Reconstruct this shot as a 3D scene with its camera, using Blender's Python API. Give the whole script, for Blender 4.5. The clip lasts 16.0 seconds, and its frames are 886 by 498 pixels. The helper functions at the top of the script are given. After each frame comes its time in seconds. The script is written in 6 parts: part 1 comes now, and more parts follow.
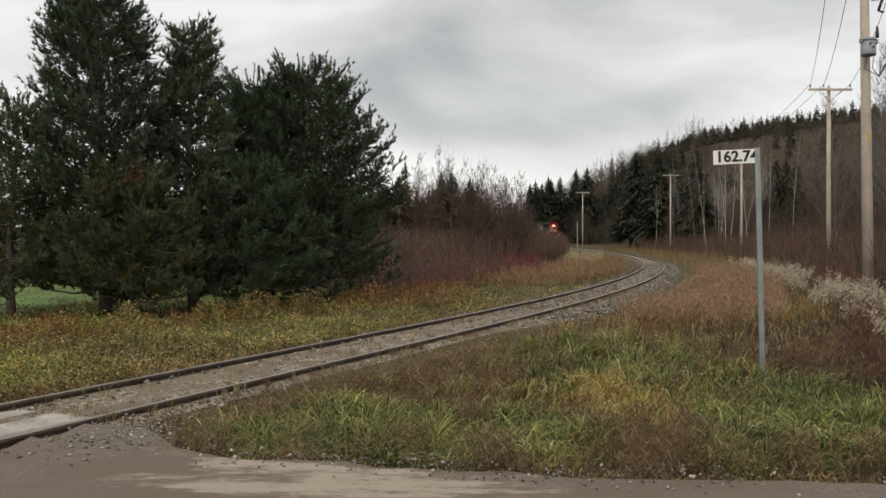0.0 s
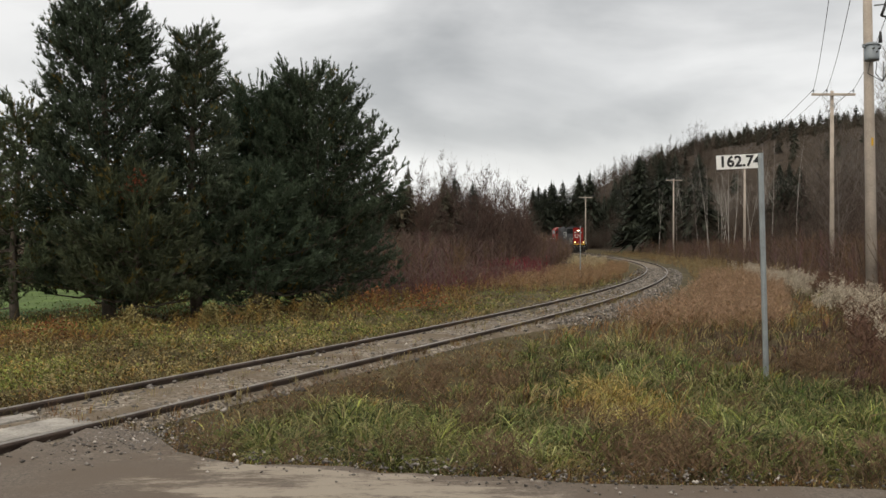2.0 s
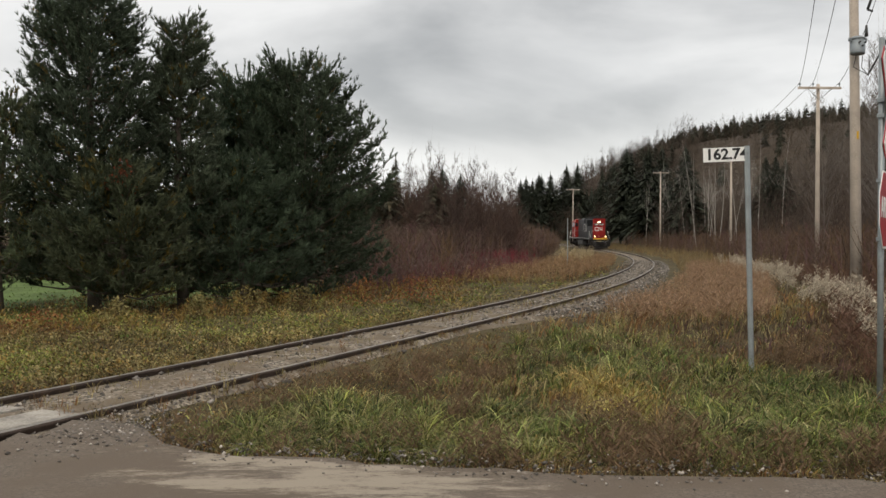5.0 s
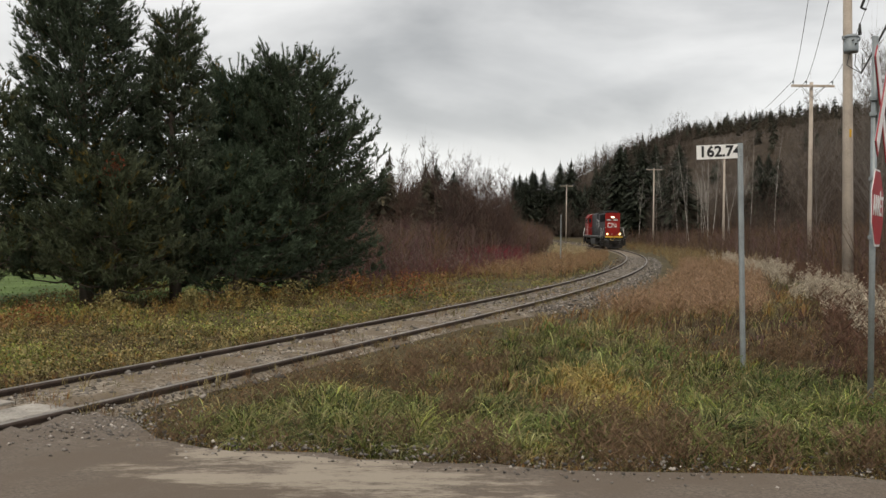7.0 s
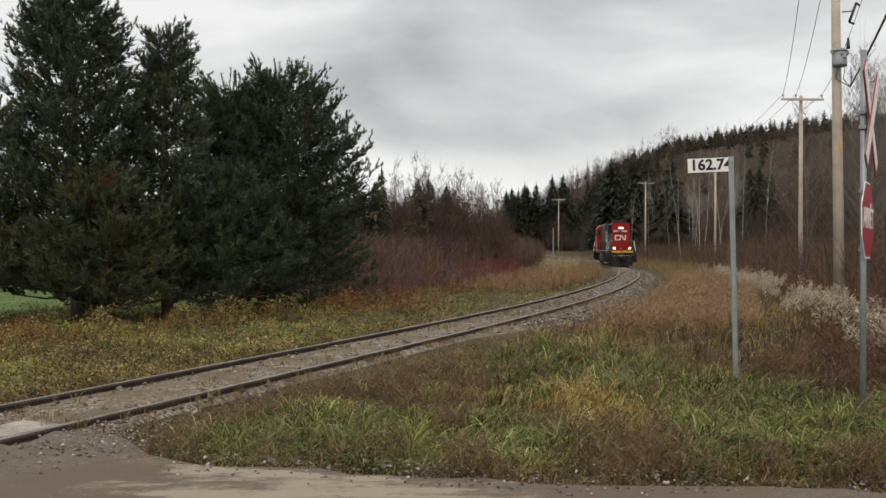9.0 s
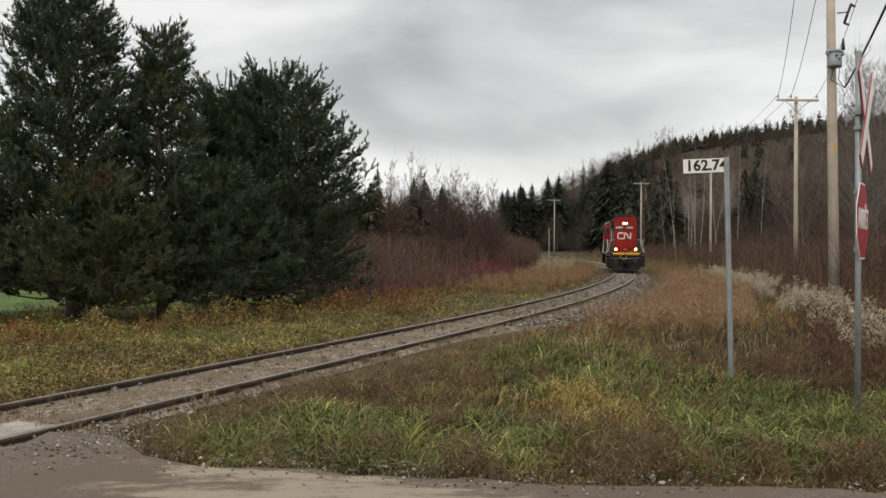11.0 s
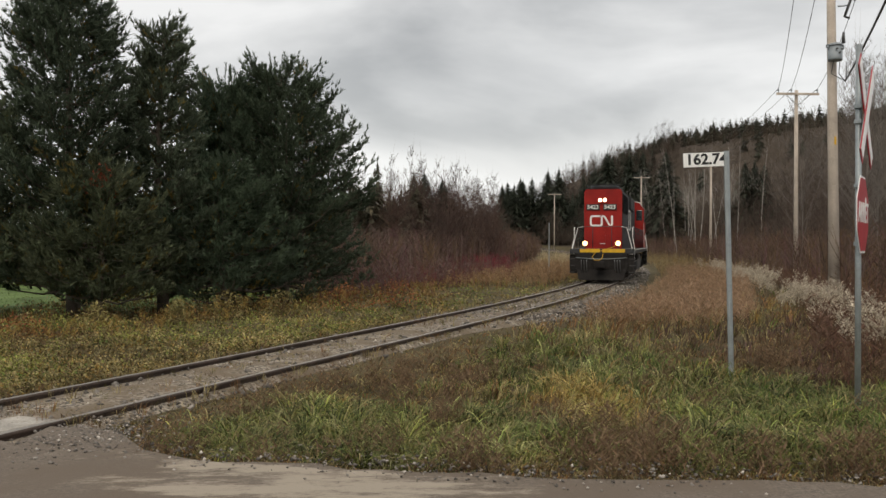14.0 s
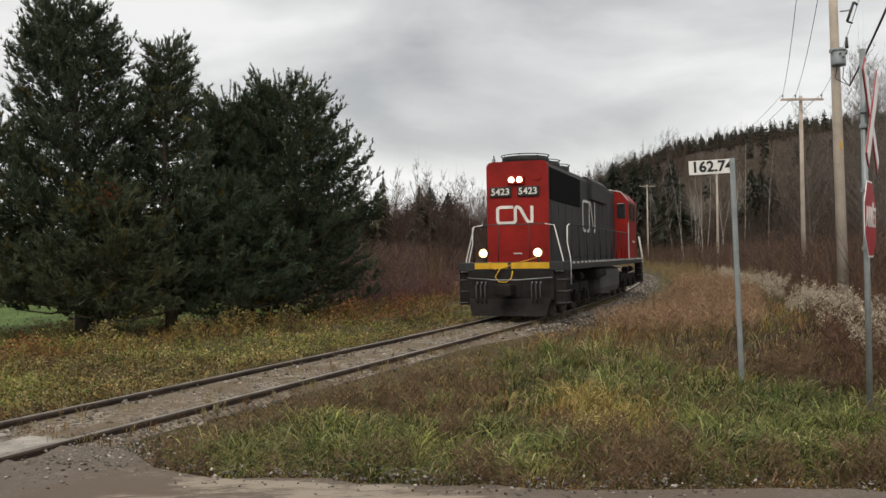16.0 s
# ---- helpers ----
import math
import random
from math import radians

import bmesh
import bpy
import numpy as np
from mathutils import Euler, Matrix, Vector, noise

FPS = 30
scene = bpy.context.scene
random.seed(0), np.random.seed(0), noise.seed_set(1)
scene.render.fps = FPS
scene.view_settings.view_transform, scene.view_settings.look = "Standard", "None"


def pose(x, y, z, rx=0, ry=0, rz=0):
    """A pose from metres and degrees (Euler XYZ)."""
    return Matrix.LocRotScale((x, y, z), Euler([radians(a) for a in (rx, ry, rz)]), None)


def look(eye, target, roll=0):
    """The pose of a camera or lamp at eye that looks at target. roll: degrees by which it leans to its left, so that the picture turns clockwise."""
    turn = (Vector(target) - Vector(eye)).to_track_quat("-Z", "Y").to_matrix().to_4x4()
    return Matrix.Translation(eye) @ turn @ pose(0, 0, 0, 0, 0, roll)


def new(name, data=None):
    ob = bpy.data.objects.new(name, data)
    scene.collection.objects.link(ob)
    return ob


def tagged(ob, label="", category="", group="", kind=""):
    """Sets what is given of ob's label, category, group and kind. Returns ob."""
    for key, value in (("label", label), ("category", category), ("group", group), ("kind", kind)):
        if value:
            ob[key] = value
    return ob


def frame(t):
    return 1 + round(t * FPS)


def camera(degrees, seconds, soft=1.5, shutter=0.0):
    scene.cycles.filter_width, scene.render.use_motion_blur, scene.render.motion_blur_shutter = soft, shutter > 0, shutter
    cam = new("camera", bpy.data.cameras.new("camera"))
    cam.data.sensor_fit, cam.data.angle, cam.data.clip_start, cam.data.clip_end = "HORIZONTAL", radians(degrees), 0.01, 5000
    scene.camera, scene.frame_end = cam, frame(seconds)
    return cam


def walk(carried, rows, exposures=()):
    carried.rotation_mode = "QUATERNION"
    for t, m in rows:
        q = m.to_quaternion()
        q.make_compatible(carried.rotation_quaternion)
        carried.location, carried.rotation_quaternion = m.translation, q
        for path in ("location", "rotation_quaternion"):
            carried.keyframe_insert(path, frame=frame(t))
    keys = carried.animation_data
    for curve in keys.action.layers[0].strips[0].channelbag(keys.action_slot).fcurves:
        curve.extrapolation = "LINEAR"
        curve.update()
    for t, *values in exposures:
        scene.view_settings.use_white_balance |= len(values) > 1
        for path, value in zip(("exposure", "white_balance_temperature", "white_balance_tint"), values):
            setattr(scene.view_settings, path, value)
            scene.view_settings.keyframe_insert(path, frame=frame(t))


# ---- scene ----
EYE = (0.0, 0.0, 1.625)
cam = camera(54.0, 16.0)
TURNS = [
    (0.0, 89.98, -0.05, 0.00), (0.5, 90.00, 0.00, 0.07), (1.0, 90.15, 0.01, 0.26), (1.5, 90.32, -0.05, 0.31),
    (2.0, 90.29, -0.10, 0.19), (2.5, 90.15, -0.11, -0.06), (3.0, 90.06, -0.10, -0.31), (3.5, 89.96, -0.12, -0.37),
    (4.0, 89.94, -0.09, -0.43), (6.5, 89.47, -0.53, -0.97), (7.0, 89.47, -0.53, -1.07), (7.5, 89.66, -0.43, -1.27),
    (8.0, 89.87, -0.39, -1.35), (8.5, 90.09, -0.34, -1.40), (9.0, 90.40, -0.29, -1.56), (11.5, 90.43, -0.32, -2.01),
    (12.0, 90.38, -0.30, -2.23), (12.5, 90.34, -0.22, -2.25), (13.0, 90.16, -0.20, -2.06), (13.5, 90.01, -0.23, -1.89),
    (14.0, 90.06, -0.21, -1.83), (14.5, 90.29, -0.19, -1.84), (15.0, 90.50, 0.02, -1.63), (15.5, 90.58, 0.48, -1.42),
    (16.0, 90.87, 0.84, -1.37)]
walk(cam, [(t, pose(*EYE, rx, ry, rz)) for t, rx, ry, rz in TURNS], exposures=[(0.0, 0.3, 7000, 10), (16.0, 0.3, 7000, 10)])

# ---- sky and light: a heavy overcast day ----
SUN_ELEVATION, SUN_TURN = radians(48), radians(200)
world = bpy.data.worlds.new("overcast_sky")
scene.world = world
world.use_nodes = True
wn, wl = world.node_tree.nodes, world.node_tree.links
wn.clear()
w_out = wn.new("ShaderNodeOutputWorld")
w_bg = wn.new("ShaderNodeBackground")
w_bg.inputs["Strength"].default_value = 1.0
w_sky = wn.new("ShaderNodeTexSky")
w_sky.sky_type = "NISHITA"
w_sky.sun_disc = False
w_sky.sun_elevation, w_sky.sun_rotation = SUN_ELEVATION, SUN_TURN
w_scale = wn.new("ShaderNodeVectorMath")
w_scale.operation = "SCALE"
w_scale.inputs["Scale"].default_value = 0.10
wl.new(w_sky.outputs[0], w_scale.inputs[0])
w_co = wn.new("ShaderNodeTexCoord")
w_map = wn.new("ShaderNodeMapping")
w_map.inputs["Scale"].default_value = (1.0, 1.0, 2.6)
w_map.inputs["Location"].default_value = (0.55, 0.0, 0.05)
wl.new(w_co.outputs["Generated"], w_map.inputs[0])
w_no = wn.new("ShaderNodeTexNoise")
w_no.inputs["Scale"].default_value = 2.3
w_no.inputs["Detail"].default_value = 6
w_no.inputs["Roughness"].default_value = 0.48
w_no.inputs["Distortion"].default_value = 0.5
wl.new(w_map.outputs[0], w_no.inputs["Vector"])
w_ramp = wn.new("ShaderNodeValToRGB")
w_ramp.color_ramp.elements[0].position, w_ramp.color_ramp.elements[0].color = 0.34, (0.42, 0.44, 0.465, 1)
w_ramp.color_ramp.elements[1].position, w_ramp.color_ramp.elements[1].color = 0.565, (0.74, 0.765, 0.80, 1)
wl.new(w_no.outputs[0], w_ramp.inputs[0])
w_mix = wn.new("ShaderNodeMix")
w_mix.data_type = "RGBA"
w_mix.inputs[0].default_value = 0.9
wl.new(w_scale.outputs[0], w_mix.inputs[6])
wl.new(w_ramp.outputs[0], w_mix.inputs[7])
w_sep, w_low, w_thin = wn.new("ShaderNodeSeparateXYZ"), wn.new("ShaderNodeMapRange"), wn.new("ShaderNodeMix")
wl.new(w_co.outputs["Generated"], w_sep.inputs[0])
wl.new(w_sep.outputs["Z"], w_low.inputs[0])
w_low.inputs[1].default_value, w_low.inputs[2].default_value = 0.17, 0.03
w_low.inputs[3].default_value, w_low.inputs[4].default_value = 0.0, 0.85
w_thin.data_type = "RGBA"
wl.new(w_low.outputs[0], w_thin.inputs[0])
wl.new(w_mix.outputs[2], w_thin.inputs[6])
w_thin.inputs[7].default_value = (0.75, 0.785, 0.82, 1)
# long grey banks of cloud over the hill: direction of the middle, half width and half height, how much they dim
w_last = w_thin.outputs[2]
w_ragged = wn.new("ShaderNodeTexNoise")
w_ragged.inputs["Scale"].default_value, w_ragged.inputs["Detail"].default_value, w_ragged.inputs["Roughness"].default_value = 5.0, 5, 0.55
w_loose = wn.new("ShaderNodeMapping")
w_loose.inputs["Scale"].default_value = (1.0, 1.0, 2.0)
wl.new(w_co.outputs["Generated"], w_loose.inputs[0])
wl.new(w_loose.outputs[0], w_ragged.inputs["Vector"])
for middle, wide, tall, dim in (((0.13, 0.97, 0.205), 0.20, 0.055, 0.80), ((0.05, 0.98, 0.135), 0.16, 0.020, 0.82), ((0.30, 0.94, 0.285), 0.30, 0.030, 0.84)):
    w_near, w_fit, w_len, w_sum, w_fade, w_dim = (wn.new("ShaderNode" + k) for k in ("VectorMath", "VectorMath", "VectorMath", "Math", "MapRange", "Mix"))
    w_near.operation, w_fit.operation, w_len.operation, w_sum.operation = "SUBTRACT", "MULTIPLY", "LENGTH", "MULTIPLY_ADD"
    wl.new(w_co.outputs["Generated"], w_near.inputs[0])
    w_near.inputs[1].default_value = middle
    wl.new(w_near.outputs[0], w_fit.inputs[0])
    w_fit.inputs[1].default_value = (1 / wide, 0.6, 1 / tall)
    wl.new(w_fit.outputs[0], w_len.inputs[0])
    wl.new(w_ragged.outputs[0], w_sum.inputs[0])
    w_sum.inputs[1].default_value = 2.4
    wl.new(w_len.outputs["Value"], w_sum.inputs[2])
    w_fade.interpolation_type = "SMOOTHSTEP"
    wl.new(w_sum.outputs[0], w_fade.inputs[0])
    w_fade.inputs[1].default_value, w_fade.inputs[2].default_value, w_fade.inputs[3].default_value, w_fade.inputs[4].default_value = 1.2, 2.9, 1.0, 0.0
    w_dim.data_type, w_dim.blend_type = "RGBA", "MULTIPLY"
    wl.new(w_fade.outputs[0], w_dim.inputs[0])
    wl.new(w_last, w_dim.inputs[6])
    w_dim.inputs[7].default_value = (dim, dim * 1.01, dim * 1.02, 1)
    w_last = w_dim.outputs[2]
wl.new(w_last, w_bg.inputs[0])
wl.new(w_bg.outputs[0], w_out.inputs[0])

sun = new("sun", bpy.data.lights.new("sun", "SUN"))
sun.data.energy, sun.data.angle, sun.data.color = 1.3, radians(35), (1.0, 0.92, 0.80)
sun.matrix_world = look((0, 0, 60), (0 + 20 * math.sin(SUN_TURN) * -1, 0 - 20 * math.cos(SUN_TURN), 60 - 22))


# ---- materials ----
def material(name, base, rough=0.8, metal=0.0, spread=0.25, scale=6.0, fine=60.0, bump=0.15, second=None, spec=0.4):
    """Two scales of noise vary the colour; the finer one also gives relief."""
    m = bpy.data.materials.new(name)
    m.use_nodes = True
    n, l = m.node_tree.nodes, m.node_tree.links
    b = n["Principled BSDF"]
    b.inputs["Roughness"].default_value, b.inputs["Metallic"].default_value = rough, metal
    b.inputs["Specular IOR Level"].default_value = spec
    co = n.new("ShaderNodeTexCoord")
    big, small = n.new("ShaderNodeTexNoise"), n.new("ShaderNodeTexNoise")
    big.inputs["Scale"].default_value, small.inputs["Scale"].default_value = scale, fine
    big.inputs["Detail"].default_value = small.inputs["Detail"].default_value = 4
    for x in (big, small):
        l.new(co.outputs["Object"], x.inputs["Vector"])
    ramp = n.new("ShaderNodeValToRGB")
    lo = [c * (1 - spread) for c in base]
    hi = list(second) if second else [min(1, c * (1 + spread)) for c in base]
    ramp.color_ramp.elements[0].position, ramp.color_ramp.elements[0].color = 0.35, (*lo, 1)
    ramp.color_ramp.elements[1].position, ramp.color_ramp.elements[1].color = 0.66, (*hi, 1)
    mx = n.new("ShaderNodeMath")
    mx.operation = "MULTIPLY_ADD"
    mx.inputs[1].default_value = 0.35
    l.new(small.outputs[0], mx.inputs[0])
    m2 = n.new("ShaderNodeMath")
    m2.operation = "MULTIPLY"
    m2.inputs[1].default_value = 0.65
    l.new(big.outputs[0], m2.inputs[0])
    l.new(m2.outputs[0], mx.inputs[2])
    l.new(mx.outputs[0], ramp.inputs[0])
    l.new(ramp.outputs[0], b.inputs["Base Color"])
    if bump:
        bp = n.new("ShaderNodeBump")
        bp.inputs["Strength"].default_value, bp.inputs["Distance"].default_value = bump, 0.02
        l.new(small.outputs[0], bp.inputs["Height"])
        l.new(bp.outputs[0], b.inputs["Normal"])
    return m


def plant_material(name, rough=0.75, through_light=0.25):
    """Leaves, blades and stems: their colour is given plant by plant in the attribute 'tint'."""
    m = bpy.data.materials.new(name)
    m.use_nodes = True
    n, l = m.node_tree.nodes, m.node_tree.links
    b = n["Principled BSDF"]
    b.inputs["Roughness"].default_value = rough
    b.inputs["Specular IOR Level"].default_value = 0.25
    at = n.new("ShaderNodeAttribute")
    at.attribute_name = "tint"
    geo = n.new("ShaderNodeNewGeometry")
    hsv = n.new("ShaderNodeHueSaturation")
    mr = n.new("ShaderNodeMapRange")
    mr.inputs[3].default_value, mr.inputs[4].default_value = 0.75, 1.25
    l.new(geo.outputs["Random Per Island"], mr.inputs[0])
    l.new(mr.outputs[0], hsv.inputs["Value"])
    l.new(at.outputs["Color"], hsv.inputs["Color"])
    l.new(hsv.outputs[0], b.inputs["Base Color"])
    tr = n.new("ShaderNodeBsdfTranslucent")
    l.new(hsv.outputs[0], tr.inputs[0])
    ms = n.new("ShaderNodeMixShader")
    ms.inputs[0].default_value = through_light
    l.new(b.outputs[0], ms.inputs[1])
    l.new(tr.outputs[0], ms.inputs[2])
    l.new(ms.outputs[0], n["Material Output"].inputs[0])
    return m


def earth_material(name):
    """Soil, litter and turf: the ground's own colour by place, broken up by noise at two scales."""
    m = bpy.data.materials.new(name)
    m.use_nodes = True
    n, l = m.node_tree.nodes, m.node_tree.links
    b = n["Principled BSDF"]
    b.inputs["Roughness"].default_value, b.inputs["Specular IOR Level"].default_value = 0.95, 0.2
    at, co = n.new("ShaderNodeAttribute"), n.new("ShaderNodeTexCoord")
    at.attribute_name = "tint"
    big, small = n.new("ShaderNodeTexNoise"), n.new("ShaderNodeTexNoise")
    big.inputs["Scale"].default_value, small.inputs["Scale"].default_value = 0.5, 16
    big.inputs["Detail"].default_value = small.inputs["Detail"].default_value = 5
    add, mr, hsv = n.new("ShaderNodeMath"), n.new("ShaderNodeMapRange"), n.new("ShaderNodeHueSaturation")
    for q in (big, small):
        l.new(co.outputs["Object"], q.inputs["Vector"])
    l.new(big.outputs[0], add.inputs[0]), l.new(small.outputs[0], add.inputs[1])
    mr.inputs[1].default_value, mr.inputs[2].default_value, mr.inputs[3].default_value, mr.inputs[4].default_value = 0.7, 1.3, 0.45, 1.5
    l.new(add.outputs[0], mr.inputs[0]), l.new(mr.outputs[0], hsv.inputs["Value"])
    l.new(at.outputs["Color"], hsv.inputs["Color"]), l.new(hsv.outputs[0], b.inputs["Base Color"])
    bp = n.new("ShaderNodeBump")
    bp.inputs["Strength"].default_value, bp.inputs["Distance"].default_value = 0.8, 0.03
    l.new(small.outputs[0], bp.inputs["Height"]), l.new(bp.outputs[0], b.inputs["Normal"])
    return m


def glow_material(name, colour, strength):
    m = bpy.data.materials.new(name)
    m.use_nodes = True
    b = m.node_tree.nodes["Principled BSDF"]
    b.inputs["Base Color"].default_value = (*colour, 1)
    b.inputs["Emission Color"].default_value = (*colour, 1)
    b.inputs["Emission Strength"].default_value = strength
    return m


def gravel_material(name, dirt, stone, scale, patch, pale=None, bump=0.7, low=0.35, high=1.9):
    """Packed small stones in dirt: cells of differing grey, sunk in earth by patches."""
    m = bpy.data.materials.new(name)
    m.use_nodes = True
    n, l = m.node_tree.nodes, m.node_tree.links
    b = n["Principled BSDF"]
    b.inputs["Roughness"].default_value = 0.93
    b.inputs["Specular IOR Level"].default_value = 0.25
    co = n.new("ShaderNodeTexCoord")
    vo, no = n.new("ShaderNodeTexVoronoi"), n.new("ShaderNodeTexNoise")
    vo.inputs["Scale"].default_value, no.inputs["Scale"].default_value = scale, patch
    no.inputs["Detail"].default_value, no.inputs["Roughness"].default_value = 6, 0.62
    l.new(co.outputs["Object"], vo.inputs["Vector"]), l.new(co.outputs["Object"], no.inputs["Vector"])
    cell = n.new("ShaderNodeValToRGB")
    cell.color_ramp.elements[0].color = (*[c * low for c in stone], 1)
    cell.color_ramp.elements[1].color = (*[min(1, c * high) for c in stone], 1)
    sep = n.new("ShaderNodeSeparateColor")
    l.new(vo.outputs["Color"], sep.inputs[0]), l.new(sep.outputs[0], cell.inputs[0])
    r = n.new("ShaderNodeValToRGB")
    r.color_ramp.elements[0].position, r.color_ramp.elements[1].position = 0.42, 0.60
    l.new(no.outputs[0], r.inputs[0])
    mx = n.new("ShaderNodeMix")
    mx.data_type = "RGBA"
    l.new(r.outputs[0], mx.inputs[0])
    mx.inputs[6].default_value = (*dirt, 1)
    l.new(cell.outputs[0], mx.inputs[7])
    last = mx.outputs[2]
    if pale:
        n2, r2, m2 = n.new("ShaderNodeTexNoise"), n.new("ShaderNodeValToRGB"), n.new("ShaderNodeMix")
        mp = n.new("ShaderNodeMapping")
        mp.inputs["Scale"].default_value = (0.45, 1.3, 1)
        mp.inputs["Location"].default_value = (0.6, 0.35, 0)
        m2.data_type = "RGBA"
        n2.inputs["Scale"].default_value, n2.inputs["Detail"].default_value, n2.inputs["Roughness"].default_value = 1.9, 10, 0.80
        r2.color_ramp.elements[0].position, r2.color_ramp.elements[1].position = 0.60, 0.69
        l.new(co.outputs["Object"], mp.inputs[0]), l.new(mp.outputs[0], n2.inputs["Vector"])
        wear, ad = n.new("ShaderNodeAttribute"), n.new("ShaderNodeMath")
        wear.attribute_name = "tint"
        ad.operation = "MULTIPLY_ADD"
        ad.inputs[1].default_value = 0.17
        l.new(wear.outputs["Fac"], ad.inputs[0]), l.new(n2.outputs[0], ad.inputs[2])
        l.new(ad.outputs[0], r2.inputs[0]), l.new(r2.outputs[0], m2.inputs[0]), l.new(last, m2.inputs[6])
        m2.inputs[7].default_value = (*pale, 1)
        last = m2.outputs[2]
    l.new(last, b.inputs["Base Color"])
    bp = n.new("ShaderNodeBump")
    bp.inputs["Strength"].default_value, bp.inputs["Distance"].default_value = bump, 0.02
    l.new(vo.outputs["Distance"], bp.inputs["Height"])
    l.new(bp.outputs[0], b.inputs["Normal"])
    return m


M_PLANT = plant_material("leaf_and_stem")
M_NEEDLE = plant_material("pine_needle", 0.6, 0.3)
M_BARK = material("grey_brown_bark", (0.10, 0.08, 0.065), 0.95, spread=0.45, scale=3, fine=25, bump=0.6)
M_BIRCH = material("pale_birch_bark", (0.30, 0.28, 0.255), 0.8, spread=0.55, scale=2.5, fine=18, bump=0.3)
M_POLE = material("weathered_pole_wood", (0.46, 0.395, 0.335), 0.85, spread=0.32, scale=1.2, fine=30, bump=0.4)
M_STEEL = material("galvanised_steel", (0.30, 0.33, 0.34), 0.5, 0.6, 0.2, 5, 50, 0.08)
M_RAIL = material("rusty_rail_steel", (0.070, 0.050, 0.040), 0.85, 0.0, 0.4, 4, 60, 0.3)
M_RAILTOP = material("worn_rail_head", (0.27, 0.245, 0.22), 0.42, 0.35, 0.3, 2, 40, 0.08)
M_STONE = plant_material("ballast_stone", 0.9, 0.0)
M_CONCRETE = material("worn_concrete", (0.32, 0.295, 0.26), 0.9, spread=0.5, scale=2.5, fine=40, bump=0.4)
M_RED = material("red_locomotive_paint", (0.25, 0.013, 0.010), 0.5, 0.0, 0.3, 1.4, 20, 0.04, spec=0.2)
M_BLACK = material("dirty_black_paint", (0.022, 0.023, 0.025), 0.55, 0.0, 0.45, 1.3, 18, 0.08)
M_DGREY = material("grey_black_paint", (0.026, 0.027, 0.029), 0.6, 0.0, 0.45, 1.1, 22, 0.06)
M_GRILLE = material("matt_black_grille", (0.007, 0.007, 0.008), 0.8, 0.0, 0.3, 2, 20, 0.1, spec=0.1)
M_GRIME = material("oily_underframe", (0.020, 0.018, 0.017), 0.85, 0.0, 0.5, 3, 30, 0.4, spec=0.15)
M_TANK = material("dusty_fuel_tank", (0.065, 0.064, 0.063), 0.7, 0.1, 0.3, 2, 20, 0.2)
M_YELLOW = material("yellow_paint", (0.62, 0.36, 0.02), 0.5, 0.0, 0.2, 3, 30, 0.05)
M_WHITE = material("off_white_paint", (0.70, 0.69, 0.66), 0.55, 0.0, 0.15, 3, 40, 0.05)
M_SIGNWHITE = material("sign_white", (0.80, 0.80, 0.79), 0.5, 0.0, 0.08, 4, 40, 0.03)
M_SIGNBLACK = material("sign_black", (0.015, 0.015, 0.016), 0.5, 0.0, 0.2, 4, 40, 0.02)
M_SIGNRED = material("sign_red", (0.36, 0.012, 0.022), 0.45, 0.0, 0.15, 4, 40, 0.03)
M_GLASS = material("dark_cab_glass", (0.02, 0.024, 0.026), 0.08, 0.0, 0.2, 2, 10, 0.0, spec=0.8)
M_TRANSF = material("grey_enamel", (0.24, 0.27, 0.29), 0.5, 0.1, 0.15, 3, 30, 0.05)
M_WIRE = material("dark_wire", (0.05, 0.05, 0.05), 0.6, 0.2, 0.2, 3, 30, 0.0)
M_ASPHALT = gravel_material("worn_dusty_asphalt", (0.135, 0.106, 0.082), (0.145, 0.120, 0.098), 60, 0.8, (0.315, 0.27, 0.215), 0.2, 0.7, 1.35)
M_HEAD = glow_material("lit_headlight", (1.0, 0.86, 0.58), 4.0)
M_DITCH = glow_material("lit_ditch_light", (1.0, 0.64, 0.28), 3.4)


# ---- mesh helpers ----
def part(name, bm, mat, parent, label=""):
    me = bpy.data.meshes.new(name)
    bm.normal_update()
    bm.to_mesh(me)
    bm.free()
    for m in (mat if isinstance(mat, (list, tuple)) else (mat,)):
        me.materials.append(m)
    ob = new(name, me)
    ob.parent = parent
    if label:
        ob["label"] = label
    return ob


def empty(name, x=0, y=0, z=0, turn=0):
    ob = new(name)
    ob.empty_display_size = 0.2
    ob.matrix_basis = pose(x, y, z, 0, 0, turn)
    return ob


def box(bm, x0, x1, y0, y1, z0, z1, bevel=0.0, at=None):
    r = bmesh.ops.create_cube(bm, size=1.0)
    vs = r["verts"]
    for v in vs:
        v.co = Vector(((x0 + x1) / 2 + v.co.x * (x1 - x0), (y0 + y1) / 2 + v.co.y * (y1 - y0), (z0 + z1) / 2 + v.co.z * (z1 - z0)))
        if at is not None:
            v.co = at @ v.co
    if bevel:
        es = list({e for v in vs for e in v.link_edges})
        bmesh.ops.bevel(bm, geom=es, offset=bevel, segments=2, affect="EDGES", profile=0.6)
    return bm


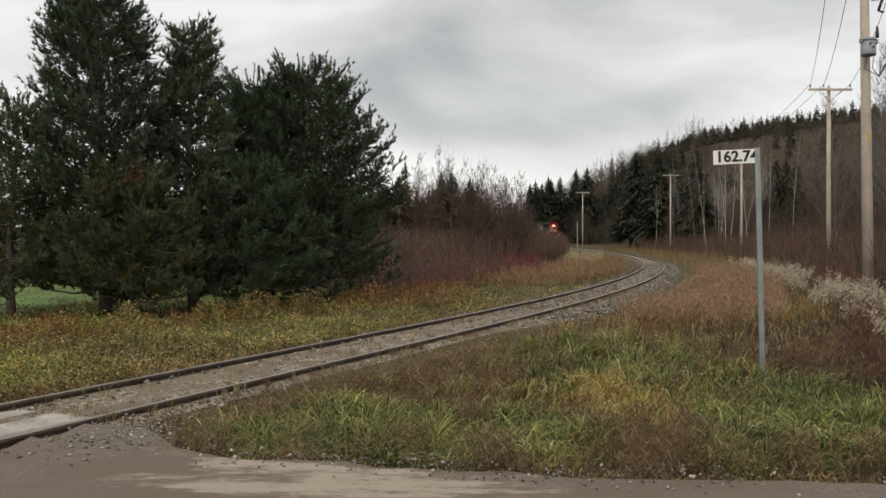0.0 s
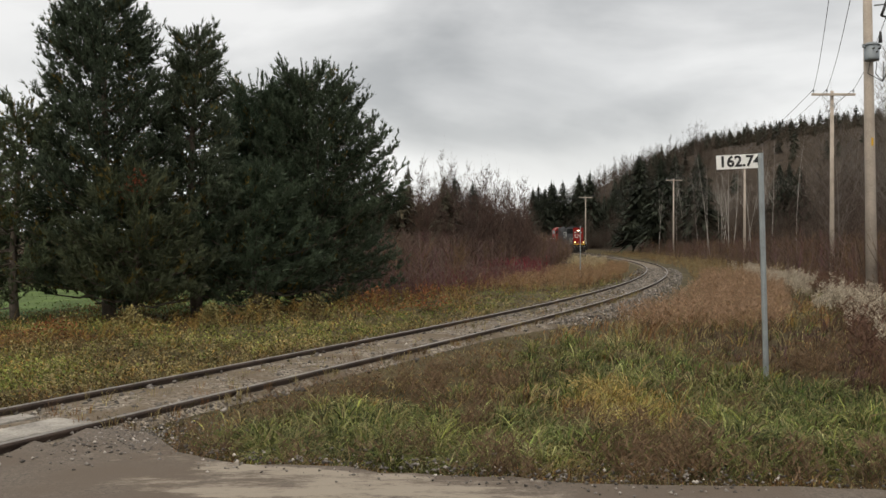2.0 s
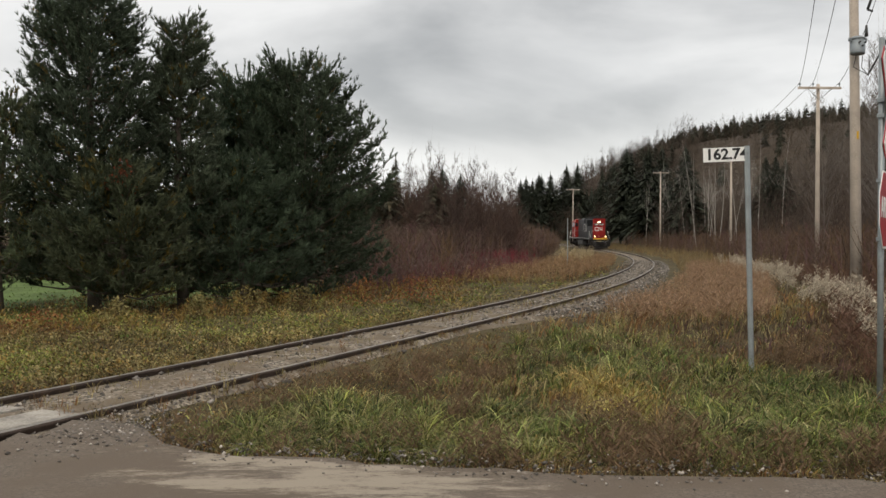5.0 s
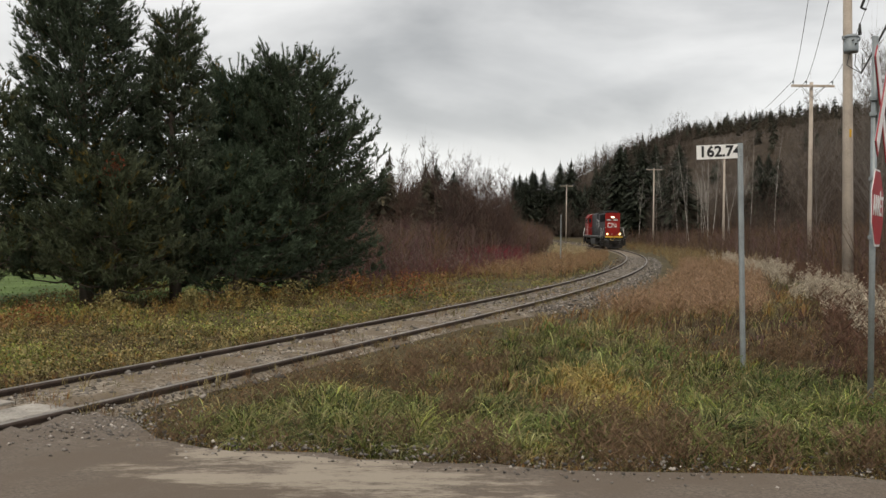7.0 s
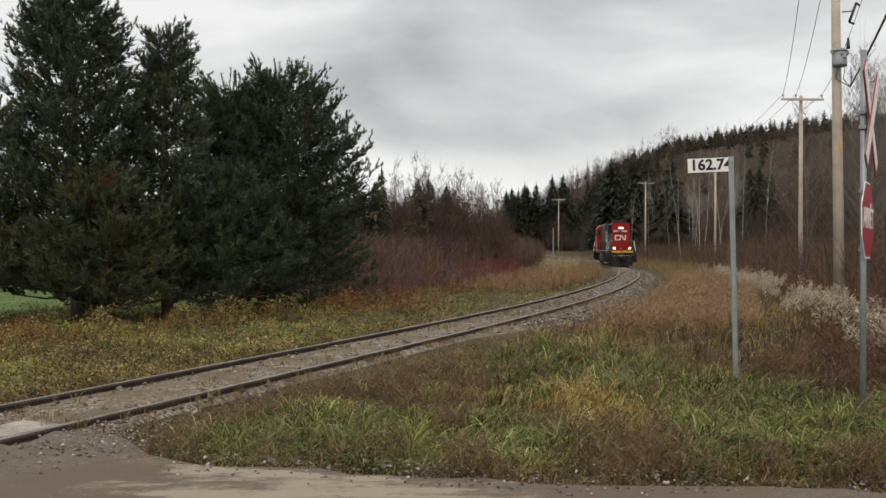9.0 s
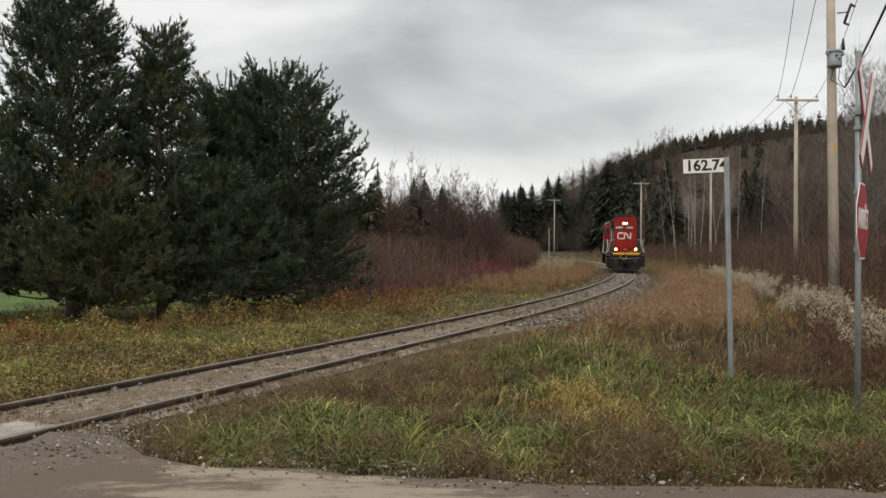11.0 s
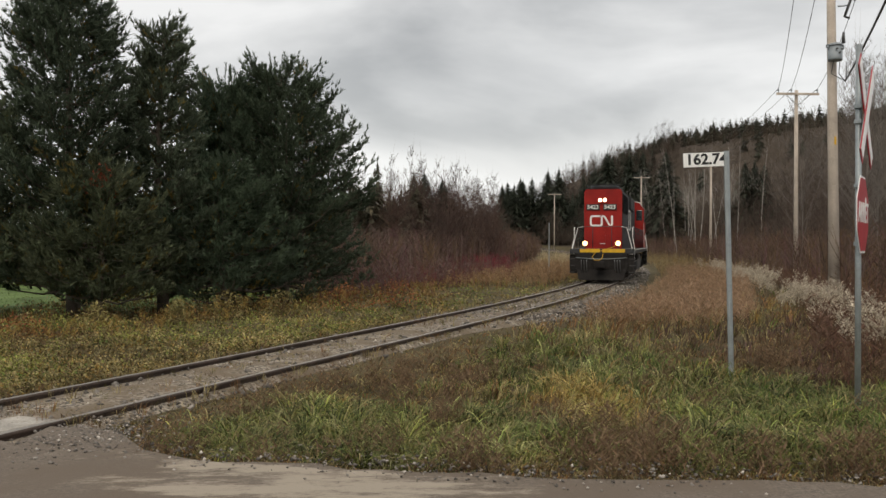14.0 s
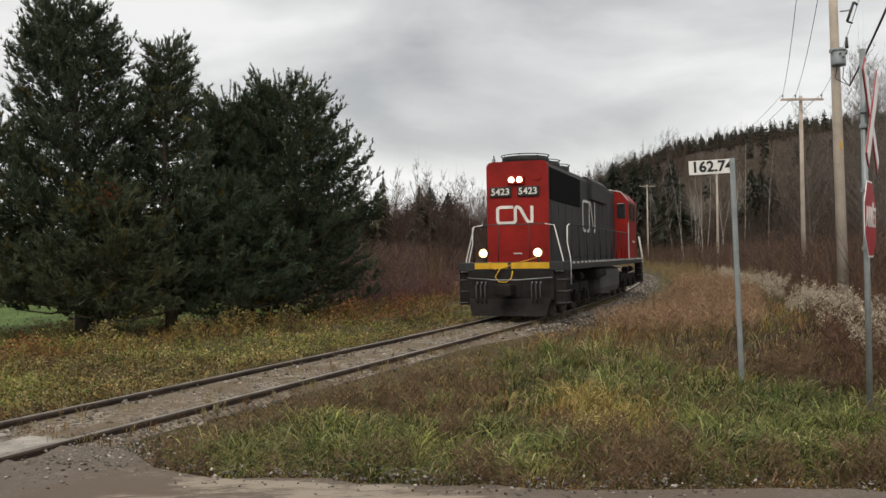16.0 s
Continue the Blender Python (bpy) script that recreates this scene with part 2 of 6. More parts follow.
def tube(bm, pts, r, n=8, r_end=None, cap=True):
    """A round bar along the points, tapering from r to r_end."""
    pts = [Vector(p) for p in pts]
    r_end = r if r_end is None else r_end
    rings = []
    for i, p in enumerate(pts):
        d = (pts[min(i + 1, len(pts) - 1)] - pts[max(i - 1, 0)]).normalized()
        a = d.orthogonal().normalized() if i == 0 else (side - d * side.dot(d)).normalized()
        side = a
        b = d.cross(a)
        rr = r + (r_end - r) * i / max(1, len(pts) - 1)
        rings.append([bm.verts.new(p + (a * math.cos(k * math.tau / n) + b * math.sin(k * math.tau / n)) * rr) for k in range(n)])
    for u, v in zip(rings, rings[1:]):
        for k in range(n):
            f = bm.faces.new((u[k], u[(k + 1) % n], v[(k + 1) % n], v[k]))
            f.smooth = True
    if cap:
        bm.faces.new(rings[0][::-1])
        bm.faces.new(rings[-1])
    return bm


def prism(bm, outline, y0, y1, at=None):
    """An outline of (x, z) drawn out from y0 to y1."""
    a = [bm.verts.new((x, y0, z)) for x, z in outline]
    b = [bm.verts.new((x, y1, z)) for x, z in outline]
    n = len(outline)
    for i in range(n):
        bm.faces.new((a[i], a[(i + 1) % n], b[(i + 1) % n], b[i]))
    bm.faces.new(a[::-1])
    bm.faces.new(b)
    bmesh.ops.recalc_face_normals(bm, faces=bm.faces[:])
    if at is not None:
        for v in a + b:
            v.co = at @ v.co
    return bm


def np_mesh(name, verts, faces, mat, tint=None, smooth=False):
    """A mesh from arrays: faces all triangles or all quads."""
    me = bpy.data.meshes.new(name)
    verts, faces = np.asarray(verts, np.float32), np.asarray(faces, np.int32)
    k = faces.shape[1]
    me.vertices.add(len(verts))
    me.vertices.foreach_set("co", verts.ravel())
    me.loops.add(faces.size)
    me.loops.foreach_set("vertex_index", faces.ravel())
    me.polygons.add(len(faces))
    me.polygons.foreach_set("loop_start", np.arange(0, faces.size, k, dtype=np.int32))
    if smooth:
        me.polygons.foreach_set("use_smooth", np.ones(len(faces), bool))
    if tint is not None:
        at = me.attributes.new("tint", "FLOAT_COLOR", "POINT")
        col = np.ones((len(verts), 4), np.float32)
        col[:, :3] = tint
        at.data.foreach_set("color", col.ravel())
    me.update(calc_edges=True)
    me.validate()
    me.materials.append(mat)
    return me


def lettering(text, height, mat, depth=0.004, bold=0.0):
    """Raised letters, centred, lying in the x-z plane and facing -y, as a mesh."""
    cu = bpy.data.curves.new("letters", "FONT")
    cu.body, cu.size, cu.extrude, cu.align_x, cu.align_y = text, height / 0.72, depth / 2, "CENTER", "CENTER"
    cu.resolution_u, cu.offset = 3, bold
    ob = new("letters", cu)
    me = bpy.data.meshes.new_from_object(ob.evaluated_get(bpy.context.evaluated_depsgraph_get()))
    bpy.data.objects.remove(ob)
    bpy.data.curves.remove(cu)
    me.transform(pose(0, 0, 0, 90))
    me.materials.clear()
    me.materials.append(mat)
    return me


# ---- the line of the track ----
TRACK_START, TRACK_HEADING = (-19.849, -30.963), 1.24153
BEND_AT = [-60, -40, 0, 30, 60, 90, 120, 160, 220, 300, 420]
BEND = [-0.0002, -0.0002, -0.0003, -0.00405, 0.00411, 0.00315, 0.00357, 0.00313, 0.00239, 0.00209, 0.002]
TS = np.arange(-60, 421, 1.0)
_k = np.interp(TS, BEND_AT, BEND)
TH = np.concatenate([[0], np.cumsum((_k[1:] + _k[:-1]) / 2)])
TH += TRACK_HEADING - TH[60]
_dx, _dy = np.cos(TH), np.sin(TH)
TX = np.concatenate([[0], np.cumsum((_dx[1:] + _dx[:-1]) / 2)])
TY = np.concatenate([[0], np.cumsum((_dy[1:] + _dy[:-1]) / 2)])
TX += TRACK_START[0] - TX[60]
TY += TRACK_START[1] - TY[60]


def track_z(s):
    u = (np.clip(s, 0, 330) - 60) / 100
    return 0.576 * u + 0.24 * u * u + 0.25 * u ** 3


def track_xy(s):
    return np.interp(s, TS, TX), np.interp(s, TS, TY)


def near_track(x, y):
    """For points of the plan: how far along the track, and how far to its left (right is negative)."""
    x, y = np.asarray(x, float).ravel(), np.asarray(y, float).ravel()
    s, e = np.empty(len(x)), np.empty(len(x))
    tx, ty = TX[::2], TY[::2]
    for a in range(0, len(x), 20000):
        px, py = x[a:a + 20000], y[a:a + 20000]
        i = ((px[:, None] - tx) ** 2 + (py[:, None] - ty) ** 2).argmin(1) * 2
        c, d = np.cos(TH[i]), np.sin(TH[i])
        ux, uy = px - TX[i], py - TY[i]
        s[a:a + 20000] = TS[i] + np.clip(ux * c + uy * d, -3, 3)
        e[a:a + 20000] = uy * c - ux * d
    return s, e


def smooth(v, a, b):
    u = np.clip((v - a) / (b - a), 0, 1)
    return u * u * (3 - 2 * u)


ROAD_X = [-60, -30, -4.13, -2.75, -2.3, -1.5, 0, 2, 8, 30, 60]
ROAD_Y = [33, 20, 9.3, 8.1, 7.34, 6.9, 6.5, 6.2, 5.6, 4, 2]


def road_edge(x):
    return np.interp(x, ROAD_X, ROAD_Y)


def road_z(x, y):
    return -0.03 - 0.10 * smooth(-np.asarray(x, float), 0.5, 6)


def wobble(x, y, scale, seed=0):
    """Cheap smooth noise in the plan, about -1 to 1."""
    x, y = np.asarray(x) / scale + seed * 7.3, np.asarray(y) / scale - seed * 3.1
    return (np.sin(x * 1.7 + 1.3 * np.sin(y * 1.1)) + np.sin(y * 2.1 + 1.7 * np.sin(x * 0.9 + 2)) + np.sin((x + y) * 1.3 + 0.7 * np.sin(x * 2.3))) / 3


RIDGE_BEARING = [0.02, 0.095, 0.115, 0.14, 0.192, 0.257, 0.303, 0.348, 0.40, 0.465, 0.55, 0.9]
RIDGE_RISE = [0.0, 0.03, 0.068, 0.090, 0.119, 0.136, 0.147, 0.155, 0.162, 0.172, 0.182, 0.20]


def height(x, y):
    x, y = np.asarray(x, float).ravel(), np.asarray(y, float).ravel()
    s, e = near_track(x, y)
    z, a = track_z(s), np.abs(e)
    low = np.interp(s, [40, 54, 62, 72, 90], [0.20, 0.24, 0.42, 0.36, 0.25])
    right = z - low + (low - 0.05) * smooth(a, 4, 9) + 0.06 * np.clip(a - 12, 0, 15)
    bearing = x / np.maximum(y, 20)
    crest = np.interp(bearing, RIDGE_BEARING, RIDGE_RISE) * 230 - 10.5
    right = right + np.clip(crest, 0, 60) * smooth(y, 60, 230) * smooth(a, 13, 42) * (1 - 0.5 * smooth(y, 400, 1500))
    left = z - 0.30 - 0.15 * smooth(a, 4, 12)
    left = left + (-0.35 - left) * smooth(a, 10, 26) * (1 - smooth(y, 60, 120))
    h = np.where(e < 0, right, left) + 0.05 * wobble(x, y, 1.7) * smooth(a, 2.5, 4) + 0.25 * wobble(x, y, 14, 2) * smooth(a, 10, 30)
    h = h + np.where(e < 0, 0.075, 0.03) * wobble(x, y, 0.42, 12) * smooth(a, 2.6, 4.2) * (1 - smooth(y, 14, 20))
    bed = z - np.interp(s, [40, 54, 62, 75, 90], [0.14, 0.16, 0.30, 0.27, 0.19])
    h = bed + (h - bed) * smooth(a, 1.6, 3.2)
    on = 1 - smooth(y - road_edge(x), -0.25, 1.4)
    rz = road_z(x, y) - 0.05 - 0.12 * (1 - smooth(a, 1.0, 1.6))
    h = h + (rz - h) * on
    return h


def ground_at(x, y):
    return float(height([x], [y])[0])


# ---- ground ----
def ground_sheet():
    gx = np.unique(np.concatenate([np.linspace(-9, 14, 80), np.linspace(-40, 60, 70), np.linspace(-200, 260, 90), np.linspace(-3000, 3000, 41)]))
    gy = np.unique(np.concatenate([np.linspace(3, 30, 90), np.linspace(-20, 130, 80), np.linspace(-150, 420, 90), np.linspace(-3000, 3000, 41)]))
    X, Y = np.meshgrid(gx, gy)
    Z = height(X, Y)
    n, m = len(gx), len(gy)
    i = (np.arange(m - 1)[:, None] * n + np.arange(n - 1)).ravel()
    mat = earth_material("autumn_turf")
    x, y = X.ravel(), Y.ravel()
    s, e = near_track(x, y)
    tint = np.tile((0.085, 0.068, 0.034), (len(x), 1))
    litter = (smooth(-e, 7.5, 10) * smooth(y, 9, 12))[:, None]
    tint = tint + (np.array((0.060, 0.045, 0.033)) - tint) * litter
    lawn = (smooth(e, 10.5, 12.5) * (1 - smooth(s, 75, 95)))[:, None]
    tint = tint + (np.array((0.10, 0.15, 0.045)) - tint) * lawn
    brush = (smooth(e, 7, 9) * smooth(s, 70, 85) * (1 - smooth(e, 60, 120)))[:, None]
    tint = tint + (np.array((0.070, 0.050, 0.040)) - tint) * brush
    me = np_mesh("ground", np.c_[x, y, Z], np.c_[i, i + 1, i + n + 1, i + n], mat, tint, smooth=True)
    return tagged(new("ground", me), "rough autumn verge and wooded hillside ground", "ground", kind="structure")


def road_sheet():
    xs = np.linspace(-40, 40, 321)
    v = np.linspace(0, 1, 60)
    X = np.repeat(xs[None], 60, 0)
    ragged = 0.10 * wobble(xs, xs * 0, 0.35, 1) + 0.05 * wobble(xs, xs * 0, 0.11, 3)
    Y = road_edge(X) + ragged - v[:, None] ** 2.2 * 12
    Z = road_z(X.ravel(), Y.ravel()) + 0.012 * wobble(X.ravel(), Y.ravel(), 0.8) - 0.03 * (np.repeat(v[:, None], 321, 1).ravel() < 0.001)
    s, e = near_track(X.ravel(), Y.ravel())
    Z = np.where(np.abs(e) < 0.95, Z - 0.14, Z)
    i = (np.arange(59)[:, None] * 321 + np.arange(320)).ravel()
    d = (road_edge(X) - Y).ravel()
    wear = smooth(d, 0.0, 0.12) * (1 - smooth(d, 0.7, 1.5)) * smooth(X.ravel(), -2.9, -1.6) * (1 - smooth(X.ravel(), 0.6, 1.25))
    me = np_mesh("road", np.c_[X.ravel(), Y.ravel(), Z], np.c_[i, i + 321, i + 322, i + 1], M_ASPHALT, np.repeat(wear[:, None], 3, 1), smooth=True)
    return tagged(new("road", me), "worn grey asphalt road with pale patches", "road", kind="structure")


ground_sheet()
road_sheet()


# ---- railway track ----
def railway():
    track = tagged(empty("railway_track"), "rusty single railway track curving on grey ballast", "railway track", kind="structure")
    head = [(-0.036, 0.0), (-0.030, 0.004), (0.030, 0.004), (0.036, 0.0)]
    body = [(-0.036, -0.001), (0.036, -0.001), (0.036, -0.035), (0.009, -0.05), (0.009, -0.14), (0.07, -0.16), (0.07, -0.172), (-0.07, -0.172), (-0.07, -0.16), (-0.009, -0.14), (-0.009, -0.05), (-0.036, -0.035)]
    ss = np.concatenate([np.arange(-20, 130, 1.0), np.arange(130, 330, 2.0)])
    x, y = track_xy(ss)
    th = np.interp(ss, TS, TH)
    z = track_z(ss)
    for side in (0.754, -0.754):
        rail = None
        for name, outline, mat in (("rail", body, M_RAIL), ("rail_head", head, M_RAILTOP)):
            k = len(outline)
            V = [np.c_[x - np.sin(th) * (side + o), y + np.cos(th) * (side + o), z - 0.004 + h] for o, h in outline]
            V = np.stack(V, 1).reshape(-1, 3)
            i = (np.arange(len(ss) - 1)[:, None] * k + np.arange(k))
            j = (np.arange(len(ss) - 1)[:, None] * k + (np.arange(k) + 1) % k)
            F = np.stack([i, i + k, j + k, j], -1).reshape(-1, 4)
            ob = new(name, np_mesh(name, V, F, mat))
            ob.parent = rail or track
            rail = rail or ob
    # ballast bed with a rounded shoulder
    prof = [(-3.0, -0.62), (-2.2, -0.34), (-1.55, -0.13), (-0.9, -0.10), (-0.5, -0.085), (0, -0.08), (0.5, -0.085), (0.9, -0.10), (1.5, -0.13), (2.1, -0.30), (2.9, -0.55)]
    k = len(prof)
    sb = np.concatenate([np.arange(41, 130, 0.5), np.arange(130, 330, 2.0)])
    x, y = track_xy(sb)
    th, z = np.interp(sb, TS, TH), track_z(sb)
    nar = np.interp(sb, [42, 54, 60, 72, 90], [0.54, 0.54, 0.82, 0.74, 0.58])
    V = np.stack([np.c_[x - np.sin(th) * o * nar, y + np.cos(th) * o * nar, z + h + np.interp(sb, [42, 54, 62], [1, 0.9, 0]) * (0.045 if abs(o) < 0.8 else 0.040) + 0.015 * wobble(sb, sb * 0 + o * 3, 0.6)] for o, h in prof], 1).reshape(-1, 3)
    i = (np.arange(len(sb) - 1)[:, None] * k + np.arange(k - 1)).ravel()
    mat = gravel_material("dusty_ballast_bed", (0.165, 0.128, 0.090), (0.175, 0.150, 0.120), 24, 1.3, (0.34, 0.29, 0.22), 0.9, 0.22, 2.4)
    bed = new("ballast_bed", np_mesh("ballast_bed", V, np.c_[i, i + 1, i + k + 1, i + k][:, ::-1], mat, smooth=True))
    bed.parent = track
    # loose stones
    rng = np.random.default_rng(4)
    n = 24000
    s = 41 + 75 * rng.random(n) ** 1.6
    o = rng.normal(0, 1.15, n)
    o = np.where(rng.random(n) < 0.35, -1.2 - 1.5 * rng.random(n), o)
    keep = (np.abs(np.abs(o) - 0.754) > 0.09) & (np.abs(o) < 2.8)
    keep &= (s > 57) | ((rng.random(n) < 0.2) & (np.abs(o) < 1.3))
    s, o = s[keep], o[keep]
    x, y = track_xy(s)
    th = np.interp(s, TS, TH)
    P = np.c_[x - np.sin(th) * o, y + np.cos(th) * o, track_z(s) + np.interp(o, [q[0] for q in prof], [q[1] for q in prof]) + 0.006 + np.interp(s, [42, 54, 62], [0.03, 0.03, 0])]
    st = stones(P, 0.016, 0.055, rng, "ballast_stones", M_STONE)
    st.parent = track
    tagged(st, "loose angular grey ballast stones", kind="stuff")
    return track


def stones(P, lo, hi, rng, name, mat):
    """Small angular stones at the points, joined."""
    base = np.array([(1, 0, 0), (-1, 0, 0), (0, 1, 0), (0, -1, 0), (0, 0, 1), (0, 0, -1)], float)
    tri = np.array([(0, 2, 4), (2, 1, 4), (1, 3, 4), (3, 0, 4), (2, 0, 5), (1, 2, 5), (3, 1, 5), (0, 3, 5)])
    n = len(P)
    size = (lo + (hi - lo) * rng.random(n) ** 2.2)[:, None, None]
    V = base[None] * (0.6 + 0.7 * rng.random((n, 6, 1))) + rng.normal(0, 0.22, (n, 6, 3))
    a = rng.random(n) * math.tau
    c, d = np.cos(a), np.sin(a)
    V = np.stack([V[..., 0] * c[:, None] - V[..., 1] * d[:, None], V[..., 0] * d[:, None] + V[..., 1] * c[:, None], V[..., 2] * 0.7], -1) * size + P[:, None]
    F = tri[None] + (np.arange(n) * 6)[:, None, None]
    grey = 0.07 + 0.20 * rng.random(n) ** 1.5 + 0.25 * (rng.random(n) < 0.15)
    tint = np.repeat((grey[:, None] * np.array((1.0, 0.90, 0.80)))[:, None], 6, 1).reshape(-1, 3)
    return new(name, np_mesh(name, V.reshape(-1, 3), F.reshape(-1, 3), mat, tint))


railway()


def crossing_slabs():
    """Concrete panels between and beside the rails where the road crosses."""
    thing = tagged(empty("level_crossing_panels"), "worn pale concrete level crossing panels between rails", "crossing panel")
    for s0 in (30.2, 32.8, 35.4, 38.0, 40.6):
        for o0, o1 in ((-0.64, -0.12), (0.12, 0.40)):
            s = s0 + 1.27
            x, y = track_xy(s)
            th = float(np.interp(s, TS, TH))
            bm = box(bmesh.new(), -1.27, 1.27, o0, o1, -0.16, -0.012, 0.015)
            ob = part("panel", bm, M_CONCRETE, thing)
            ob.matrix_basis = pose(float(x), float(y), float(track_z(s)), 0, 0, math.degrees(th))


crossing_slabs()


def edge_gravel():
    """Loose stones and crumbs along the broken edge of the road."""
    rng = np.random.default_rng(8)
    n = 2600
    x = -3.4 + 9.5 * rng.random(n)
    y = road_edge(x) + rng.normal(0.12, 0.22, n)
    k = rng.random(n) < 0.3
    x[k], y[k] = -2.9 + rng.normal(0, 0.45, k.sum()), 8.0 + rng.normal(0, 0.5, k.sum())
    s, e = near_track(x, y)
    ok = np.abs(e) > 1.0
    x, y = x[ok], y[ok]
    z = np.maximum(height(x, y), road_z(x, y)) + 0.004
    st = stones(np.c_[x, y, z], 0.004, 0.022, rng, "edge_gravel", M_STONE)
    tagged(st, "loose grey stones along the broken road edge", "gravel", kind="stuff")


edge_gravel()



# ---- plants ----
def blades(P, h, w, tint, rng, lean=0.45, droop=0.35):
    """Grass blades: two quads' worth of bent strip and a tip each. Returns vertices, triangles, tints."""
    n = len(P)
    a = rng.random(n) * math.tau
    b = rng.random(n) * math.tau
    side = np.c_[np.cos(a), np.sin(a), np.zeros(n)] * (w / 2)[:, None]
    out = np.c_[np.cos(b), np.sin(b), np.zeros(n)]
    k = (lean * rng.random(n) * h)[:, None]
    mid = P + out * k * 0.45 + np.array([0, 0, 1.0]) * (h * 0.62)[:, None]
    tip = P + out * (k * 1.3) + np.array([0, 0, 1.0]) * (h * (1.0 - droop * rng.random(n)))[:, None]
    V = np.stack([P - side, P + side, mid - side * 0.8, mid + side * 0.8, tip], 1)
    F = np.array([(0, 1, 3), (0, 3, 2), (2, 3, 4)])[None] + (np.arange(n) * 5)[:, None, None]
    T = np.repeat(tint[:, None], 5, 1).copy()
    # foot of each blade darkened: shade near the soil put into the tint
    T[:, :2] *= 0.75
    return V.reshape(-1, 3), F.reshape(-1, 3), T.reshape(-1, 3)


def ribbons(A, B, w, tint, rng):
    """Thin tapering twigs from A to B, three-sided. Returns vertices, triangles, tints."""
    n = len(A)
    d = B - A
    d /= np.maximum(np.linalg.norm(d, axis=1, keepdims=True), 1e-6)
    u = np.cross(d, rng.normal(size=(n, 3)))
    u /= np.maximum(np.linalg.norm(u, axis=1, keepdims=True), 1e-6)
    v = np.cross(d, u)
    w = w[:, None]
    V = np.stack([A + u * w, A - u * w * 0.5 + v * w * 0.87, A - u * w * 0.5 - v * w * 0.87, B], 1)
    F = np.array([(0, 1, 3), (1, 2, 3), (2, 0, 3)])[None] + (np.arange(n) * 4)[:, None, None]
    T = np.repeat(tint[:, None], 4, 1)
    return V.reshape(-1, 3), F.reshape(-1, 3), T.reshape(-1, 3)


def slivers(A, B, w, tint, rng):
    """Fine twigs and seed hairs: one thin tapering face each."""
    n = len(A)
    d = B - A
    u = np.cross(d, rng.normal(size=(n, 3)))
    u *= (w / np.maximum(np.linalg.norm(u, axis=1), 1e-9))[:, None]
    V = np.stack([A - u, A + u, B], 1)
    F = np.arange(n * 3).reshape(-1, 3)
    return V.reshape(-1, 3), F, np.repeat(tint[:, None], 3, 1).reshape(-1, 3)


def join(bits):
    V, F, T, o = [], [], [], 0
    for v, f, t in bits:
        V.append(v), F.append(f + o), T.append(t)
        o += len(v)
    return np.concatenate(V), np.concatenate(F), np.concatenate(T)


def pick(colours, weights, n, rng):
    c = np.array(colours)
    w = np.array(weights, float)
    return c[rng.choice(len(c), n, p=w / w.sum())]


GREEN, LIME, STRAW, RUST = (0.095, 0.150, 0.032), (0.230, 0.245, 0.062), (0.33, 0.27, 0.125), (0.23, 0.115, 0.047)
BROWN, UMBER, PALE, OCHRE = (0.12, 0.075, 0.040), (0.065, 0.042, 0.027), (0.48, 0.42, 0.30), (0.31, 0.20, 0.060)
PLUM, TWIG, OLIVE = (0.11, 0.055, 0.058), (0.135, 0.095, 0.08), (0.12, 0.105, 0.04)


def scatter(n, rng, near, far, lo, hi, power=1.0):
    """Points of the plan, thicker close to the viewer's road: depth by a power law, side by a fan."""
    u = rng.random(n)
    d = (near ** -power + u * (far ** -power - near ** -power)) ** (-1 / power)
    return d * (lo + (hi - lo) * rng.random(n)), d


def tufted(x, y, k, rng, spread):
    """Each point becomes k blades round it. Returns their points, outward turns and which tuft they belong to."""
    r = np.repeat(np.arange(len(x)), k)
    g = rng.random(len(r)) * math.tau
    q = np.abs(rng.normal(0, 1, len(r))) * spread[r]
    return x[r] + np.cos(g) * q, y[r] + np.sin(g) * q, g, r


def arcs(P, out, h, reach, w, tint, rng):
    """Grass blades that rise and bow over outwards."""
    n = len(P)
    a = out + math.pi / 2 + rng.normal(0, 0.6, n)
    side = np.c_[np.cos(a), np.sin(a), np.zeros(n)] * (w / 2)[:, None]
    o = np.c_[np.cos(out), np.sin(out), np.zeros(n)] * reach[:, None]
    up = np.array([0, 0, 1.0])
    mid = P + o * 0.30 + up * (h * 0.72)[:, None]
    bow = P + o * 0.72 + up * h[:, None]
    tip = P + o * 1.15 + up * (h * (0.95 - 0.45 * rng.random(n)))[:, None]
    V = np.stack([P - side, P + side, mid - side, mid + side, bow - side * 0.7, bow + side * 0.7, tip], 1)
    F = np.array([(0, 1, 3), (0, 3, 2), (2, 3, 5), (2, 5, 4), (4, 5, 6)])[None] + (np.arange(n) * 7)[:, None, None]
    T = np.repeat(tint[:, None], 7, 1).copy()
    return V.reshape(-1, 3), F.reshape(-1, 3), T.reshape(-1, 3)


